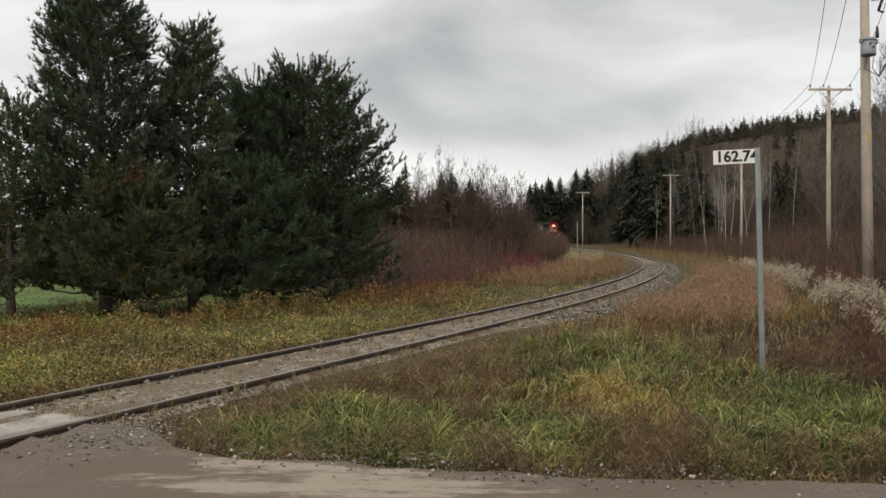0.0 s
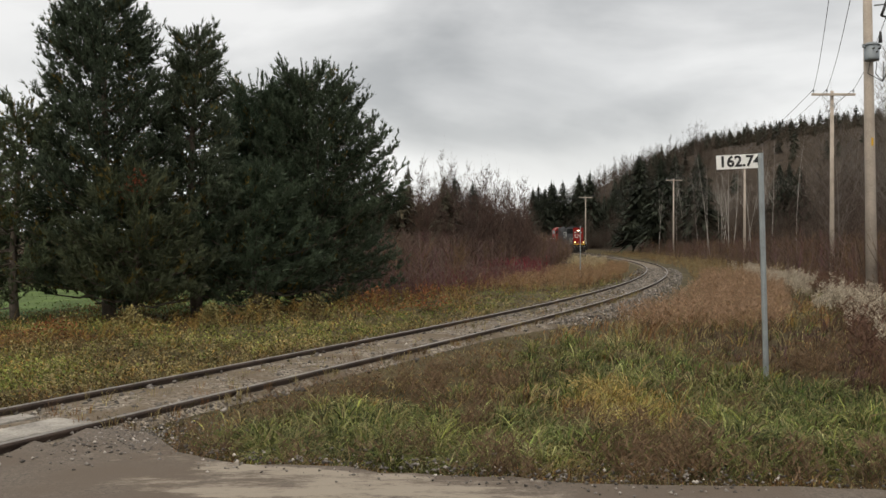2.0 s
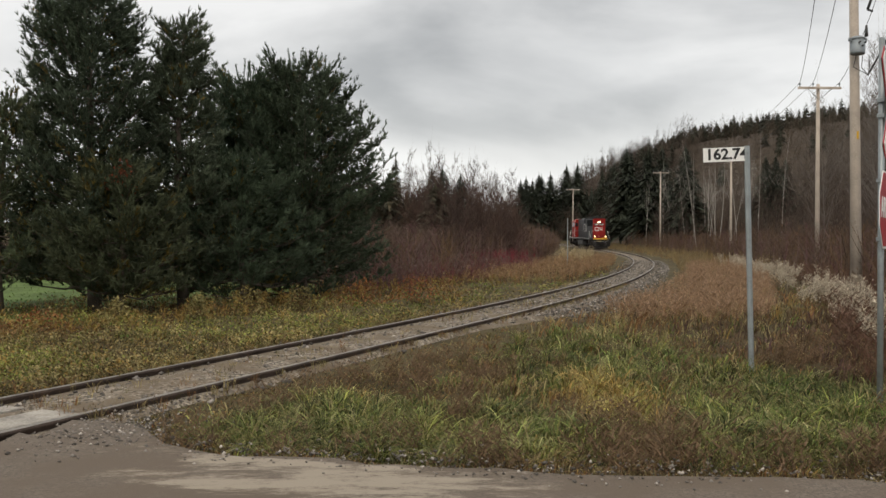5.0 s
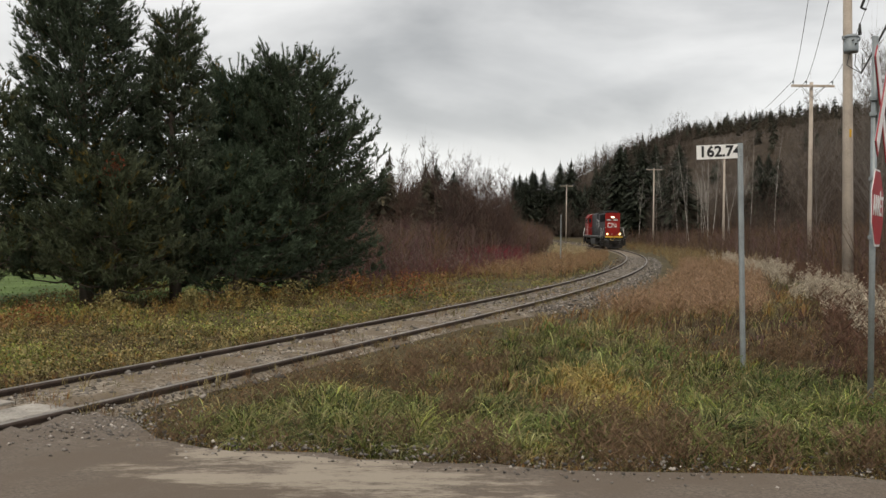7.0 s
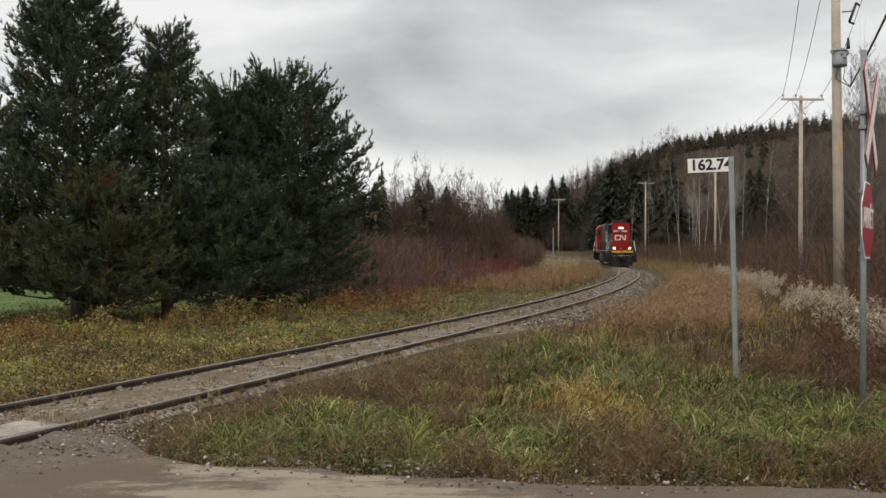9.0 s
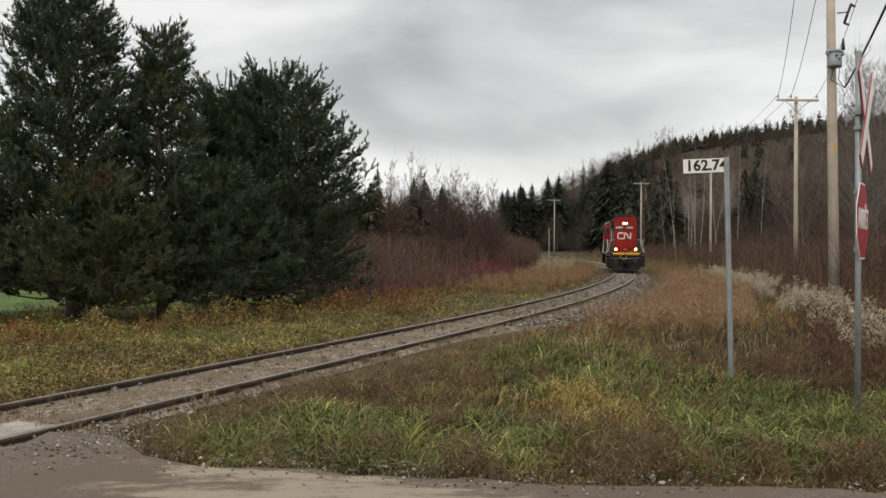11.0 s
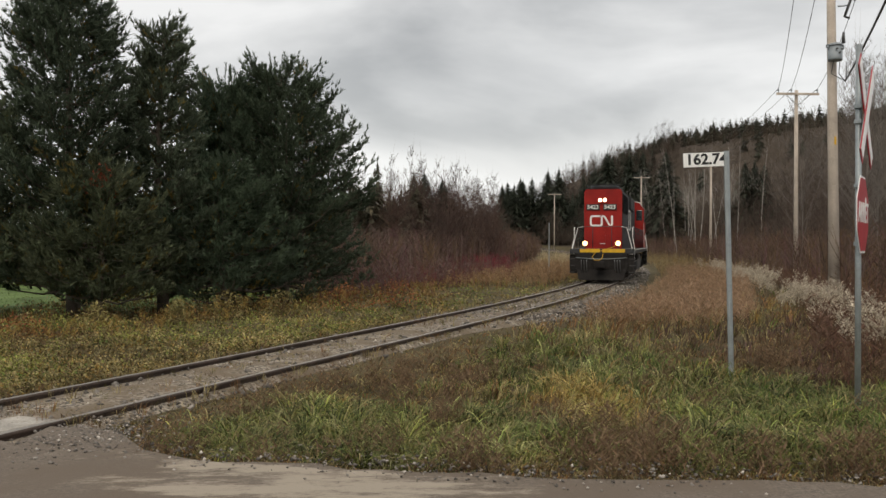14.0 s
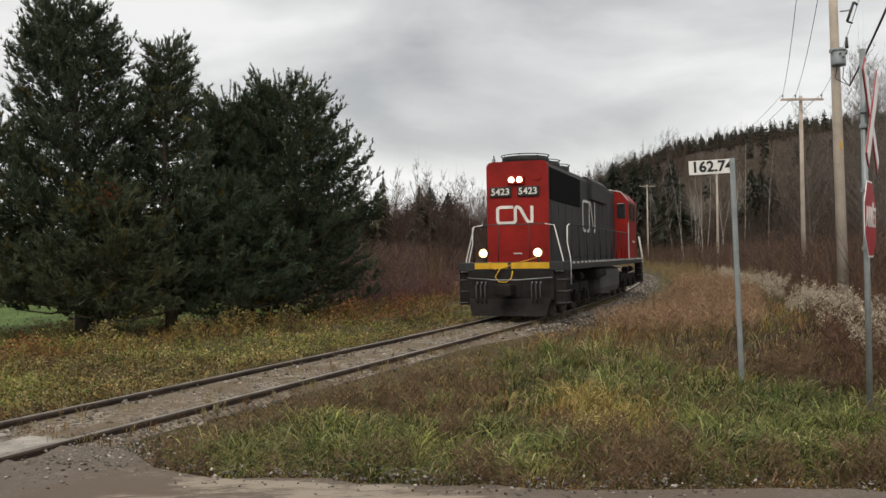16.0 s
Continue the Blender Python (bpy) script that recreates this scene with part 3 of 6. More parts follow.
def sedge(P, out, h, reach, droop, w, tint, rng):
    """Long blades that rise, bow over and hang: a parabola of five stations each."""
    n = len(P)
    a = out + math.pi / 2 + rng.normal(0, 0.5, n)
    side = np.c_[np.cos(a), np.sin(a), np.zeros(n)] * (w / 2)[:, None]
    o = np.c_[np.cos(out), np.sin(out), np.zeros(n)] * reach[:, None]
    up = np.array([0, 0, 1.0])
    V = []
    for q, wide in ((0, 0.7), (0.35, 1.0), (0.6, 1.0), (0.82, 0.7)):
        c = P + o * q ** 1.4 + up * (h * (2 * q - (1 + droop) * q * q))[:, None]
        V += [c - side * wide, c + side * wide]
    V.append(P + o + up * (h * (1 - droop))[:, None])
    V = np.stack(V, 1)
    F = np.array([(0, 1, 3), (0, 3, 2), (2, 3, 5), (2, 5, 4), (4, 5, 7), (4, 7, 6), (6, 7, 8)])[None] + (np.arange(n) * 9)[:, None, None]
    return V.reshape(-1, 3), F.reshape(-1, 3), np.repeat(tint[:, None], 9, 1).reshape(-1, 3)


def leaflets(P, size, tint, rng, flat=0.6):
    """Small broad leaves: one lozenge each, tilted at random."""
    n = len(P)
    a = rng.random(n) * math.tau
    d = np.c_[np.cos(a), np.sin(a), flat * rng.normal(0, 1, n)] * size[:, None]
    u = np.c_[-np.sin(a), np.cos(a), 0.5 * rng.normal(0, 1, n)] * (size * 0.36)[:, None]
    V = np.stack([P, P + d * 0.5 + u, P + d, P + d * 0.5 - u], 1)
    F = np.array([(0, 1, 2), (0, 2, 3)])[None] + (np.arange(n) * 4)[:, None, None]
    return V.reshape(-1, 3), F.reshape(-1, 3), np.repeat(tint[:, None], 4, 1).reshape(-1, 3)


def green_zone(x, y):
    """Where the long sedge grows: 0 to 1 over the plan of the verge."""
    left = 1 - smooth(np.hypot((x + 0.35) / 2.1, (y - 8.3) / 1.45), 0.8, 1.15)
    right = smooth(x / y, 0.27, 0.32) * smooth(y - road_edge(x), 0.3, 0.8) * (1 - smooth(y + 1.2 * (x - 4), 11.3, 13.2))
    mid = (1 - smooth(np.hypot((x - 2.6) / 1.7, (y - 14.5) / 4.0), 0.8, 1.15)) * 0.8
    west = (1 - smooth(np.hypot((x + 1.0) / 1.1, (y - 9.2) / 1.4), 0.6, 1.2)) * 0.55
    return np.clip(np.maximum.reduce([left, right, mid, west]) + 0.22 * wobble(x, y, 0.7, 17), 0, 1)


SAGE, JADE, DEEP = (0.300, 0.320, 0.115), (0.170, 0.215, 0.062), (0.066, 0.090, 0.024)


def tussocks(rng):
    """Tufts of long bowed sedge, each with its own colour; highlights and dark gaps are in the tint."""
    x, y = scatter(3300, rng, 6.5, 19, -0.34, 0.60, 0.9)
    x, y = np.r_[x, 2.1 + 0.38 * rng.normal(size=50)], np.r_[y, 10.5 + 1.1 * rng.normal(size=50)]
    s, e = near_track(x, y)
    zone = green_zone(x, y)
    gold = np.hypot((x - 2.1) / 0.55, (y - 10.5) / 1.8) < 0.55 + 0.55 * rng.random(len(x))
    ok = (y - road_edge(x) > 0.50 + 0.28 * wobble(x, y, 0.5, 23)) & (e < -2.1) & (e > -10.5)
    ok &= (rng.random(len(x)) < 0.05 + 0.95 * zone) | gold
    ok &= ~(np.hypot((x - 2.55) / 0.26, (y - 9.3) / 0.8) < 1)
    x, y, gold, zone = x[ok], y[ok], gold[ok], zone[ok]
    n = len(x)
    tint = pick([SAGE, JADE, DEEP, (0.34, 0.33, 0.15), LIME], [2.4, 3.2, 2.4, 2.2, 2.6], n, rng)
    # tone contrast between tufts: lit tops and shaded gaps put into the tint
    shade = (0.62 + 0.40 * smooth(wobble(x, y, 0.8, 31), -0.5, 0.5)) * (0.65 + 0.75 * rng.random(n))
    tint = tint * shade[:, None]
    tint[gold] = pick([OCHRE, (0.46, 0.34, 0.13), (0.34, 0.31, 0.10)], [3, 2, 3.5], int(gold.sum()), rng) * 1.12
    h = (0.13 + 0.22 * rng.random(n)) * (0.65 + 0.5 * zone) * (1 - 0.10 * smooth(x / y, 0.28, 0.4)) * (0.45 + 0.55 * smooth(y - road_edge(x), 0.3, 1.2))
    bx, by, g, r = tufted(x, y, 26, rng, np.full(n, 0.055))
    nb = len(bx)
    hb = h[r] * (0.6 + 0.6 * rng.random(nb))
    # few bright blades among dim ones: highlights on blades put into the colour
    t = tint[r] * (0.40 + 1.35 * rng.random((nb, 1)) ** 2)
    dry = rng.random(nb) < 0.15
    t[dry] = np.array(STRAW) * (0.6 + 0.5 * rng.random((int(dry.sum()), 1)))
    comb = (rng.random(n) * math.tau)[r]
    out = g + 0.7 * np.sin(comb - g) + rng.normal(0, 0.3, nb)
    P = np.c_[bx, by, height(bx, by) - 0.02]
    return sedge(P, out, hb, hb * (0.5 + 1.1 * rng.random(nb)), 0.1 + 0.75 * rng.random(nb), (0.005 + 0.0075 * rng.random(nb) ** 1.5) * (0.75 + by / 30), t, rng)


def verge_grass():
    rng = np.random.default_rng(11)
    # near verge, between road and track
    x, y = scatter(22000, rng, 5.8, 34, -0.62, 0.66, 1.0)
    s, e = near_track(x, y)
    clump = wobble(x, y, 0.55, 1) * 0.6 + wobble(x, y, 0.2, 2) * 0.4
    shoulder = np.interp(s, [40, 52, 58, 66, 80, 100], [1.0, 1.05, 1.45, 1.85, 1.5, 1.3])
    ok = (y - road_edge(x) > 0.0 + 0.16 * wobble(x, y, 0.4, 5)) & (e < -shoulder - 0.3 * wobble(x, y, 0.5, 6)) & (e > -11 - 3 * (y < 9.5))
    edge = np.clip((y - road_edge(x)) / 1.5, 0, 1)
    bare = (np.hypot((x - 2.55) / 0.28, (y - 9.2) / 0.8) < 1) & (rng.random(len(x)) < 0.85)
    thin = rng.random(len(x)) < np.clip(0.30 + 0.9 * edge + 0.30 * clump, 0.15, 1) * np.clip((-e - shoulder) / 0.9 + 0.25, 0.2, 1)
    ok &= thin & ~bare
    x, y, s, e, clump, edge = (a[ok] for a in (x, y, s, e, clump, edge))
    n, side, big = len(x), -e, wobble(x, y, 2.2, 3)
    # DEEP weighted most: shade in the gaps between tussocks put into the colour
    green = pick([GREEN, LIME, DEEP, OLIVE, UMBER], [3, 1.2, 5, 2.6, 1.2], n, rng)
    dry = pick([STRAW, OCHRE, BROWN, RUST, OLIVE, UMBER], [2.4, 1.0, 3.2, 2.0, 2.4, 1.0], n, rng)
    brown = pick([BROWN, RUST, STRAW, UMBER], [3.4, 3.2, 2.2, 1.2], n, rng)
    gold = pick([OCHRE, STRAW, LIME], [4, 2, 1.5], n, rng)
    tint = green.copy()
    w_dry = np.clip(0.80 - 0.80 * green_zone(x, y) + 0.25 * big + 0.7 * (1 - edge) + np.clip((2.6 - side) / 1.4, 0, 0.5), 0.05, 0.96)
    m = rng.random(n) < w_dry
    tint[m] = dry[m]
    far_brown = smooth(y + 0.8 * wobble(x, y, 1.6, 8) - 0.10 * (x - 2) ** 2, 17.0, 20.5) * (1 - 0.3 * (wobble(x, y, 1.5, 9) > 0.35))
    m = rng.random(n) < far_brown
    tint[m] = brown[m]
    m = np.hypot((x - 2.1) / 0.6, (y - 10.5) / 1.8) < 0.6 + 0.5 * rng.random(n)
    tint[m] = gold[m] * 1.2
    m = (x > 4.9 + 0.4 * big) & (y > 10.4) & (y < 20) & (rng.random(n) < 0.85)
    tint[m] = pick([UMBER, BROWN, PLUM], [3, 2, 1], int(m.sum()), rng)
    h = (0.05 + 0.11 * rng.random(n) + 0.08 * np.clip(clump, -0.6, 1)) * (0.35 + 0.65 * edge) * (1 + 0.9 * smooth(y, 15, 19) + 0.35 * smooth(x, 1.5, 4))
    mound = smooth(wobble(x, y, 0.42, 12) + 0.5 * wobble(x, y, 0.17, 13), -0.45, 0.55)
    h = np.clip(h * (0.38 + 1.0 * mound) * np.clip((side - 0.6) / 2.0, 0.35, 1), 0.035, 0.7)
    k = 6
    bx, by, g, r = tufted(x, y, k, rng, 0.035 + 0.0035 * y)
    nb = len(bx)
    hb = h[r] * (0.55 + 0.6 * rng.random(nb))
    out = g + 0.8 * np.sin(0.5 - g)
    straw = rng.random(nb) < 0.07
    t = tint[r] * (0.7 + 0.6 * rng.random((nb, 1)))
    t[straw] = np.array(STRAW) * (0.7 + 0.5 * rng.random((int(straw.sum()), 1)))
    P = np.c_[bx, by, height(bx, by) - 0.02]
    V, F, T = arcs(P, out, hb, hb * (0.3 + 1.2 * rng.random(nb)), (0.0038 + 0.0062 * rng.random(nb)) * (0.6 + by / 15), t * 1.1, rng)
    V, F, T = join([(V, F, T), tussocks(rng)])
    tagged(new("verge_grass", np_mesh("verge_grass", V, F, M_PLANT, T)), "tangled green and straw-coloured roadside grass", "grass", kind="stuff")
    # thatch between the tufts
    x, y = scatter(42000, rng, 5.8, 26, -0.62, 0.66, 1.0)
    s, e = near_track(x, y)
    shoulder = np.interp(s, [40, 52, 58, 66, 80, 100], [0.95, 1.0, 1.4, 1.8, 1.5, 1.3])
    ok = (y - road_edge(x) > -0.05 + 0.14 * wobble(x, y, 0.3, 4)) & (e < -shoulder) & (e > -12)
    x, y = x[ok], y[ok]
    n = len(x)
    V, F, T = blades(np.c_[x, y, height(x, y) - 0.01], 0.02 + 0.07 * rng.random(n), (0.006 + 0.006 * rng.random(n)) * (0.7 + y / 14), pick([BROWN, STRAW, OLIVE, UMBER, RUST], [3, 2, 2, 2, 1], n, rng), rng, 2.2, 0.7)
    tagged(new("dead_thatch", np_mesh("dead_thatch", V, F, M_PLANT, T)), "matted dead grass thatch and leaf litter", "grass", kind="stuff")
    # field beyond the track
    x, y = scatter(21000, rng, 9, 60, -0.66, 0.30, 0.8)
    s, e = near_track(x, y)
    ok = (e > 1.05 + 0.2 * wobble(x, y, 0.5, 3)) & (e < 17) & (y - road_edge(x) > 0.1) & (s < 110)
    x, y, s, e = (a[ok] for a in (x, y, s, e))
    n = len(x)
    tint = pick([LIME, OLIVE, GREEN, STRAW, OCHRE], [5.5, 3.4, 1.6, 2.4, 1.0], n, rng) * 1.12
    dry = pick([STRAW, OCHRE, BROWN, OLIVE], [3.2, 1.6, 1.6, 3.6], n, rng)
    rust = pick([RUST, OCHRE, BROWN], [4, 1.4, 2], n, rng)
    m = rng.random(n) < np.clip(0.38 + 0.55 * wobble(x, y, 2.6, 4) + 0.5 * smooth(-e, -3.5, -1.2), 0.1, 0.95)
    tint[m] = dry[m]
    m = (rng.random(n) < 0.8 * smooth(e + 0.7 * wobble(x, y, 1.3, 7), 7.0, 8.2) * (wobble(x, y, 1.9, 5) > -0.15)) & (y < 45)
    tint[m] = rust[m]
    m = (s > 84) & (rng.random(n) < 0.75)
    tint[m] = pick([STRAW, RUST, BROWN, UMBER], [1.2, 3, 3.5, 1.5], int(m.sum()), rng)
    h = (0.08 + 0.13 * rng.random(n) + 0.05 * wobble(x, y, 0.6, 2)) * (1 + 0.8 * smooth(e, 5.5, 8) + 1.2 * smooth(s, 78, 95))
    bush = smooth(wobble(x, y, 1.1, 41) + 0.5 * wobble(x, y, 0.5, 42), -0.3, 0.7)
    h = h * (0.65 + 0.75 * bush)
    # hollows between the mounds darkened: their shade is put into the tint
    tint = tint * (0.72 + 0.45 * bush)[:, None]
    bx, by, g, r = tufted(x, y, 4, rng, 0.05 + 0.004 * y)
    nb = len(bx)
    hb = np.clip(h[r], 0.04, 0.8) * (0.5 + 0.65 * rng.random(nb))
    P = np.c_[bx, by, height(bx, by) - 0.02]
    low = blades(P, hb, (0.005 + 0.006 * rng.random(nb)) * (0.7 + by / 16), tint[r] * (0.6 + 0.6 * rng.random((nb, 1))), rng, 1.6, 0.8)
    bx, by, g, r = tufted(x, y, 10, rng, 0.07 + 0.005 * y)
    nb = len(bx)
    P = np.c_[bx, by, height(bx, by) + h[r] * (0.25 + 0.85 * rng.random(nb))]
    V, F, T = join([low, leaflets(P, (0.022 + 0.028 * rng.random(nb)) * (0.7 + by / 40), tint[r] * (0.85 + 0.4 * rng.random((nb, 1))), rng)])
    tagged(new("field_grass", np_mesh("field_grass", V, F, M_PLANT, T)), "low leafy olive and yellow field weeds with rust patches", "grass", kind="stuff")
    # thin dry tufts along and between the rails
    s = 43 + 30 * rng.random(700) ** 1.3
    o = np.where(rng.random(700) < 0.45, rng.normal(0, 0.35, 700), np.sign(rng.normal(size=700)) * (0.86 + 0.25 * rng.random(700)))
    x, y = track_xy(s)
    th = np.interp(s, TS, TH)
    x, y = x - np.sin(th) * o, y + np.cos(th) * o
    z = track_z(s) - 0.09
    bx, by, g, r = tufted(x, y, 9, rng, np.full(700, 0.045))
    nb = len(bx)
    hb = (0.06 + 0.10 * rng.random(700))[r] * (0.6 + 0.6 * rng.random(nb))
    t = pick([STRAW, BROWN, OLIVE, RUST], [3, 3, 2, 1], 700, rng)[r] * (0.7 + 0.5 * rng.random((nb, 1)))
    V, F, T = arcs(np.c_[bx, by, z[r]], g, hb, hb * rng.random(nb), 0.003 + 0.004 * rng.random(nb), t, rng)
    tagged(new("trackside_tufts", np_mesh("trackside_tufts", V, F, M_PLANT, T)), "thin dry grass tufts growing along the rails", "grass", kind="stuff")
    # mown lawn past the pines
    x, y = -70 + 62 * rng.random(12000), 21 + 60 * rng.random(12000) ** 1.6
    s, e = near_track(x, y)
    ok = (e > 11.5) & (y < 90)
    x, y = x[ok], y[ok]
    n = len(x)
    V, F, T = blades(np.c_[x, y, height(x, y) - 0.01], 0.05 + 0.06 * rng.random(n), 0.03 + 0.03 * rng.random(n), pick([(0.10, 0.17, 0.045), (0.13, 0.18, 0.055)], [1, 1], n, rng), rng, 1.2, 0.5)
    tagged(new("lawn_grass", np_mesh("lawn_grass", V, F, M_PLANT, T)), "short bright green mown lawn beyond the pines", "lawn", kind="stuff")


def stalks(name, label, category, x, y, hmin, hmax, colours, weights, rng, twigs=6, spread=0.35, thick=0.006, plume=None, plume_n=0, plume_w=0.009, cap=None, plume_l=1.0):
    """Tall bare weeds or brush: stems with side twigs, some with seed plumes."""
    n = len(x)
    z = height(x, y)
    h = hmin + (hmax - hmin) * rng.random(n) ** 1.3
    if cap is not None:
        h = np.clip(h, 0.3, (1.6 + cap * y - z) * (0.7 + 0.3 * rng.random(n)))
    A = np.c_[x, y, z - 0.03]
    tilt = rng.normal(0, 0.13, (n, 2)) * h[:, None]
    B = A + np.c_[tilt, h]
    tint = pick(colours, weights, n, rng) * (0.75 + 0.5 * rng.random((n, 1)))
    bits = [ribbons(A, B, thick * (0.8 + 0.5 * rng.random(n)) * (0.6 + h / 2), tint, rng)]
    r = np.repeat(np.arange(n), twigs)
    f = 0.2 + 0.75 * rng.random(len(r))
    a = A[r] + (B - A)[r] * f[:, None]
    g = rng.random(len(r)) * math.tau
    L = h[r] * spread * (1.15 - f) * (0.5 + rng.random(len(r)))
    b = a + np.c_[np.cos(g) * L, np.sin(g) * L, L * (0.6 + 0.9 * rng.random(len(r)))]
    bits.append(slivers(a, b, thick * 0.62 * (0.6 + h[r] / 2), tint[r] * 1.1, rng))
    if plume is not None:
        r = np.repeat(np.arange(n), plume_n)
        f = 0.70 + 0.32 * rng.random(len(r))
        c = A[r] + (B - A)[r] * f[:, None] + rng.normal(0, 0.045, (len(r), 3))
        g = rng.random(len(r)) * math.tau
        L = 0.07 + 0.09 * rng.random(len(r))
        d = np.c_[np.cos(g), np.sin(g), 0.3 + rng.random(len(r))] * L[:, None]
        bits.append(slivers(c, c + d * plume_l * min(1, plume_w / 0.006), plume_w * (1 + rng.random(len(r))), np.array(plume)[None] * (0.6 + 0.6 * rng.random((len(r), 1))), rng))
    V, F, T = join(bits)
    return tagged(new(name, np_mesh(name, V, F, M_PLANT, T)), label, category, kind="stuff")


def offset(s, e):
    x, y = track_xy(s)
    th = np.interp(s, TS, TH)
    return x - np.sin(th) * e, y + np.cos(th) * e


def along(n, rng, s0, s1, e0, e1, power=1.5):
    s = s0 + (s1 - s0) * rng.random(n) ** power
    e = e0 + (e1 - e0) * rng.random(n)
    x, y = track_xy(s)
    th = np.interp(s, TS, TH)
    return x - np.sin(th) * e, y + np.cos(th) * e


def weeds_and_brush():
    rng = np.random.default_rng(21)
    x, y = along(2600, rng, 57, 97, -6.6, -2.9, 1.2)
    stalks("dry_grass_stand", "reddish-brown dry tall grass beside the track", "dry grass", x, y, 0.35, 0.85, [RUST, BROWN, STRAW], [3, 4, 2], rng, 7, 0.3, 0.005, (0.36, 0.235, 0.15), 12, 0.006)
    s = 49 + 50 * rng.random(1500)
    x, y = offset(s, np.interp(s, [48, 95], [-8.7, -5.4]) + rng.normal(0, 0.30, 1500))
    ok = wobble(x, y, 0.5, 3) + 0.4 * wobble(x, y, 1.7, 6) > 0.36
    x, y = x[ok], y[ok]
    stalks("goldenrod_stand", "pale fluffy seed heads of withered goldenrod", "weeds", x, y, 0.65, 1.15, [BROWN, UMBER], [3, 2], rng, 6, 0.2, 0.006, (0.52, 0.45, 0.35), 56, 0.0062, plume_l=0.42)
    x, y = along(4800, rng, 44, 84, -14, -7.8, 1.2)
    ok = y > 10.6 + 0.6 * wobble(x, y, 0.8, 2)
    x, y = x[ok], y[ok]
    stalks("dark_weed_stand", "dark brown withered weeds behind the signposts", "weeds", x, y, 0.35, 0.95, [UMBER, BROWN, (0.12, 0.055, 0.04)], [3, 3, 3], rng, 8, 0.45, 0.006, (0.15, 0.085, 0.06), 8, 0.006)
    s = 50 + 130 * rng.random(8200) ** 1.2
    x, y = offset(s, -np.interp(s, [48, 95, 180], [10.2, 6.6, 6.0]) - 16 * rng.random(8200))
    stalks("bare_thicket", "bare reddish-brown thicket below the hillside", "thicket", x, y, 1.1, 2.9, [UMBER, BROWN, PLUM, TWIG], [4, 3, 1.6, 2], rng, 9, 0.42, 0.010)
    x, y = along(2900, rng, 88, 190, -9.5, -2.4, 1.2)
    stalks("dry_grass_stand", "brown and ochre dry grass on the far curve", "dry grass", x, y, 0.3, 1.0, [BROWN, OCHRE, STRAW, RUST], [3, 2, 2, 2], rng, 6, 0.3, 0.009, (0.25, 0.19, 0.10), 5)
    # brown feathery weeds in the verge, in clumps
    x, y = scatter(330, rng, 6.3, 17, -0.30, 0.60, 0.5)
    s, e = near_track(x, y)
    ok = (y - road_edge(x) > 0.15) & (e < -1.7) & (e > -10.5) & (rng.random(330) < 1.0 - 0.9 * green_zone(x, y)) & (np.hypot((x - 2.1) / 0.6, (y - 10.4) / 2.2) > 1)
    x, y = x[ok], y[ok]
    r = np.repeat(np.arange(len(x)), 13)
    wide = (0.06 + 0.10 * rng.random(len(x)))[r]
    stalks("feathery_weed_stand", "brown feathery withered weeds in the verge grass", "weeds", x[r] + rng.normal(0, 1, len(r)) * wide, y[r] + rng.normal(0, 1, len(r)) * wide, 0.08, 0.40, [BROWN, UMBER, (0.17, 0.10, 0.06), OLIVE], [4, 2.5, 3, 2.6], rng, 10, 0.5, 0.0030, (0.19, 0.125, 0.075), 12, 0.0036)
    # small leafy bushes at the far edge of the field
    for bx, by, tall, wide, tint in ((-7.9, 21.8, 0.75, 0.5, (0.30, 0.25, 0.10)), (-6.3, 23.2, 0.7, 0.4, (0.25, 0.22, 0.09)), (-5.2, 24.3, 0.85, 0.8, (0.22, 0.18, 0.07)), (-3.9, 25.6, 0.8, 0.7, (0.20, 0.17, 0.07)),
                                     (-9.5, 21.0, 0.5, 1.0, (0.30, 0.12, 0.05)), (-11.5, 20.2, 0.5, 1.2, (0.27, 0.105, 0.045)), (-2.2, 27.4, 0.9, 1.0, (0.31, 0.13, 0.05)), (-0.6, 28.6, 1.0, 1.1, (0.33, 0.12, 0.05)), (0.6, 30.0, 0.8, 0.9, (0.26, 0.15, 0.06))):
        n = 600
        q = rng.normal(0, 1, (n, 3)) * (wide * 0.42, wide * 0.35, 0)
        top = tall * np.exp(-(q[:, 0] / wide) ** 2 * 1.6)
        P = np.c_[bx + q[:, 0], by + q[:, 1], height(bx + q[:, 0], by + q[:, 1]) + top * (0.1 + 0.9 * rng.random(n))]
        V, F, T = leaflets(P, 0.035 + 0.045 * rng.random(n), np.array(tint)[None] * (0.5 + 0.8 * rng.random((n, 1))), rng)
        A = np.c_[np.full(40, bx), np.full(40, by), np.full(40, ground_at(bx, by))]
        k = rng.integers(0, n, 40)
        V, F, T = join([(V, F, T), ribbons(A, P[k], np.full(40, 0.006), np.tile(BROWN, (40, 1)), rng)])
        shade = "rust-orange" if tint[1] < 0.16 else "yellowing"
        tagged(new("small_bush", np_mesh("small_bush", V, F, M_PLANT, T)), shade + " leafy bush at the field's edge below pines", "bush", "small bushes at the field's edge")
    # beyond the track
    x, y = along(8500, rng, 82, 160, 12, 38, 1.0)
    stalks("willow_thicket", "tall bare reddish-brown willow brush beyond the track", "thicket", x, y, 1.7, 4.2, [(0.100, 0.070, 0.055), (0.12, 0.08, 0.065), TWIG], [3, 2, 1], rng, 15, 0.30, 0.016, cap=0.036)
    y = 84 + 62 * rng.random(1700)
    x = y * (0.070 + 0.068 * rng.random(1700) ** 0.9)
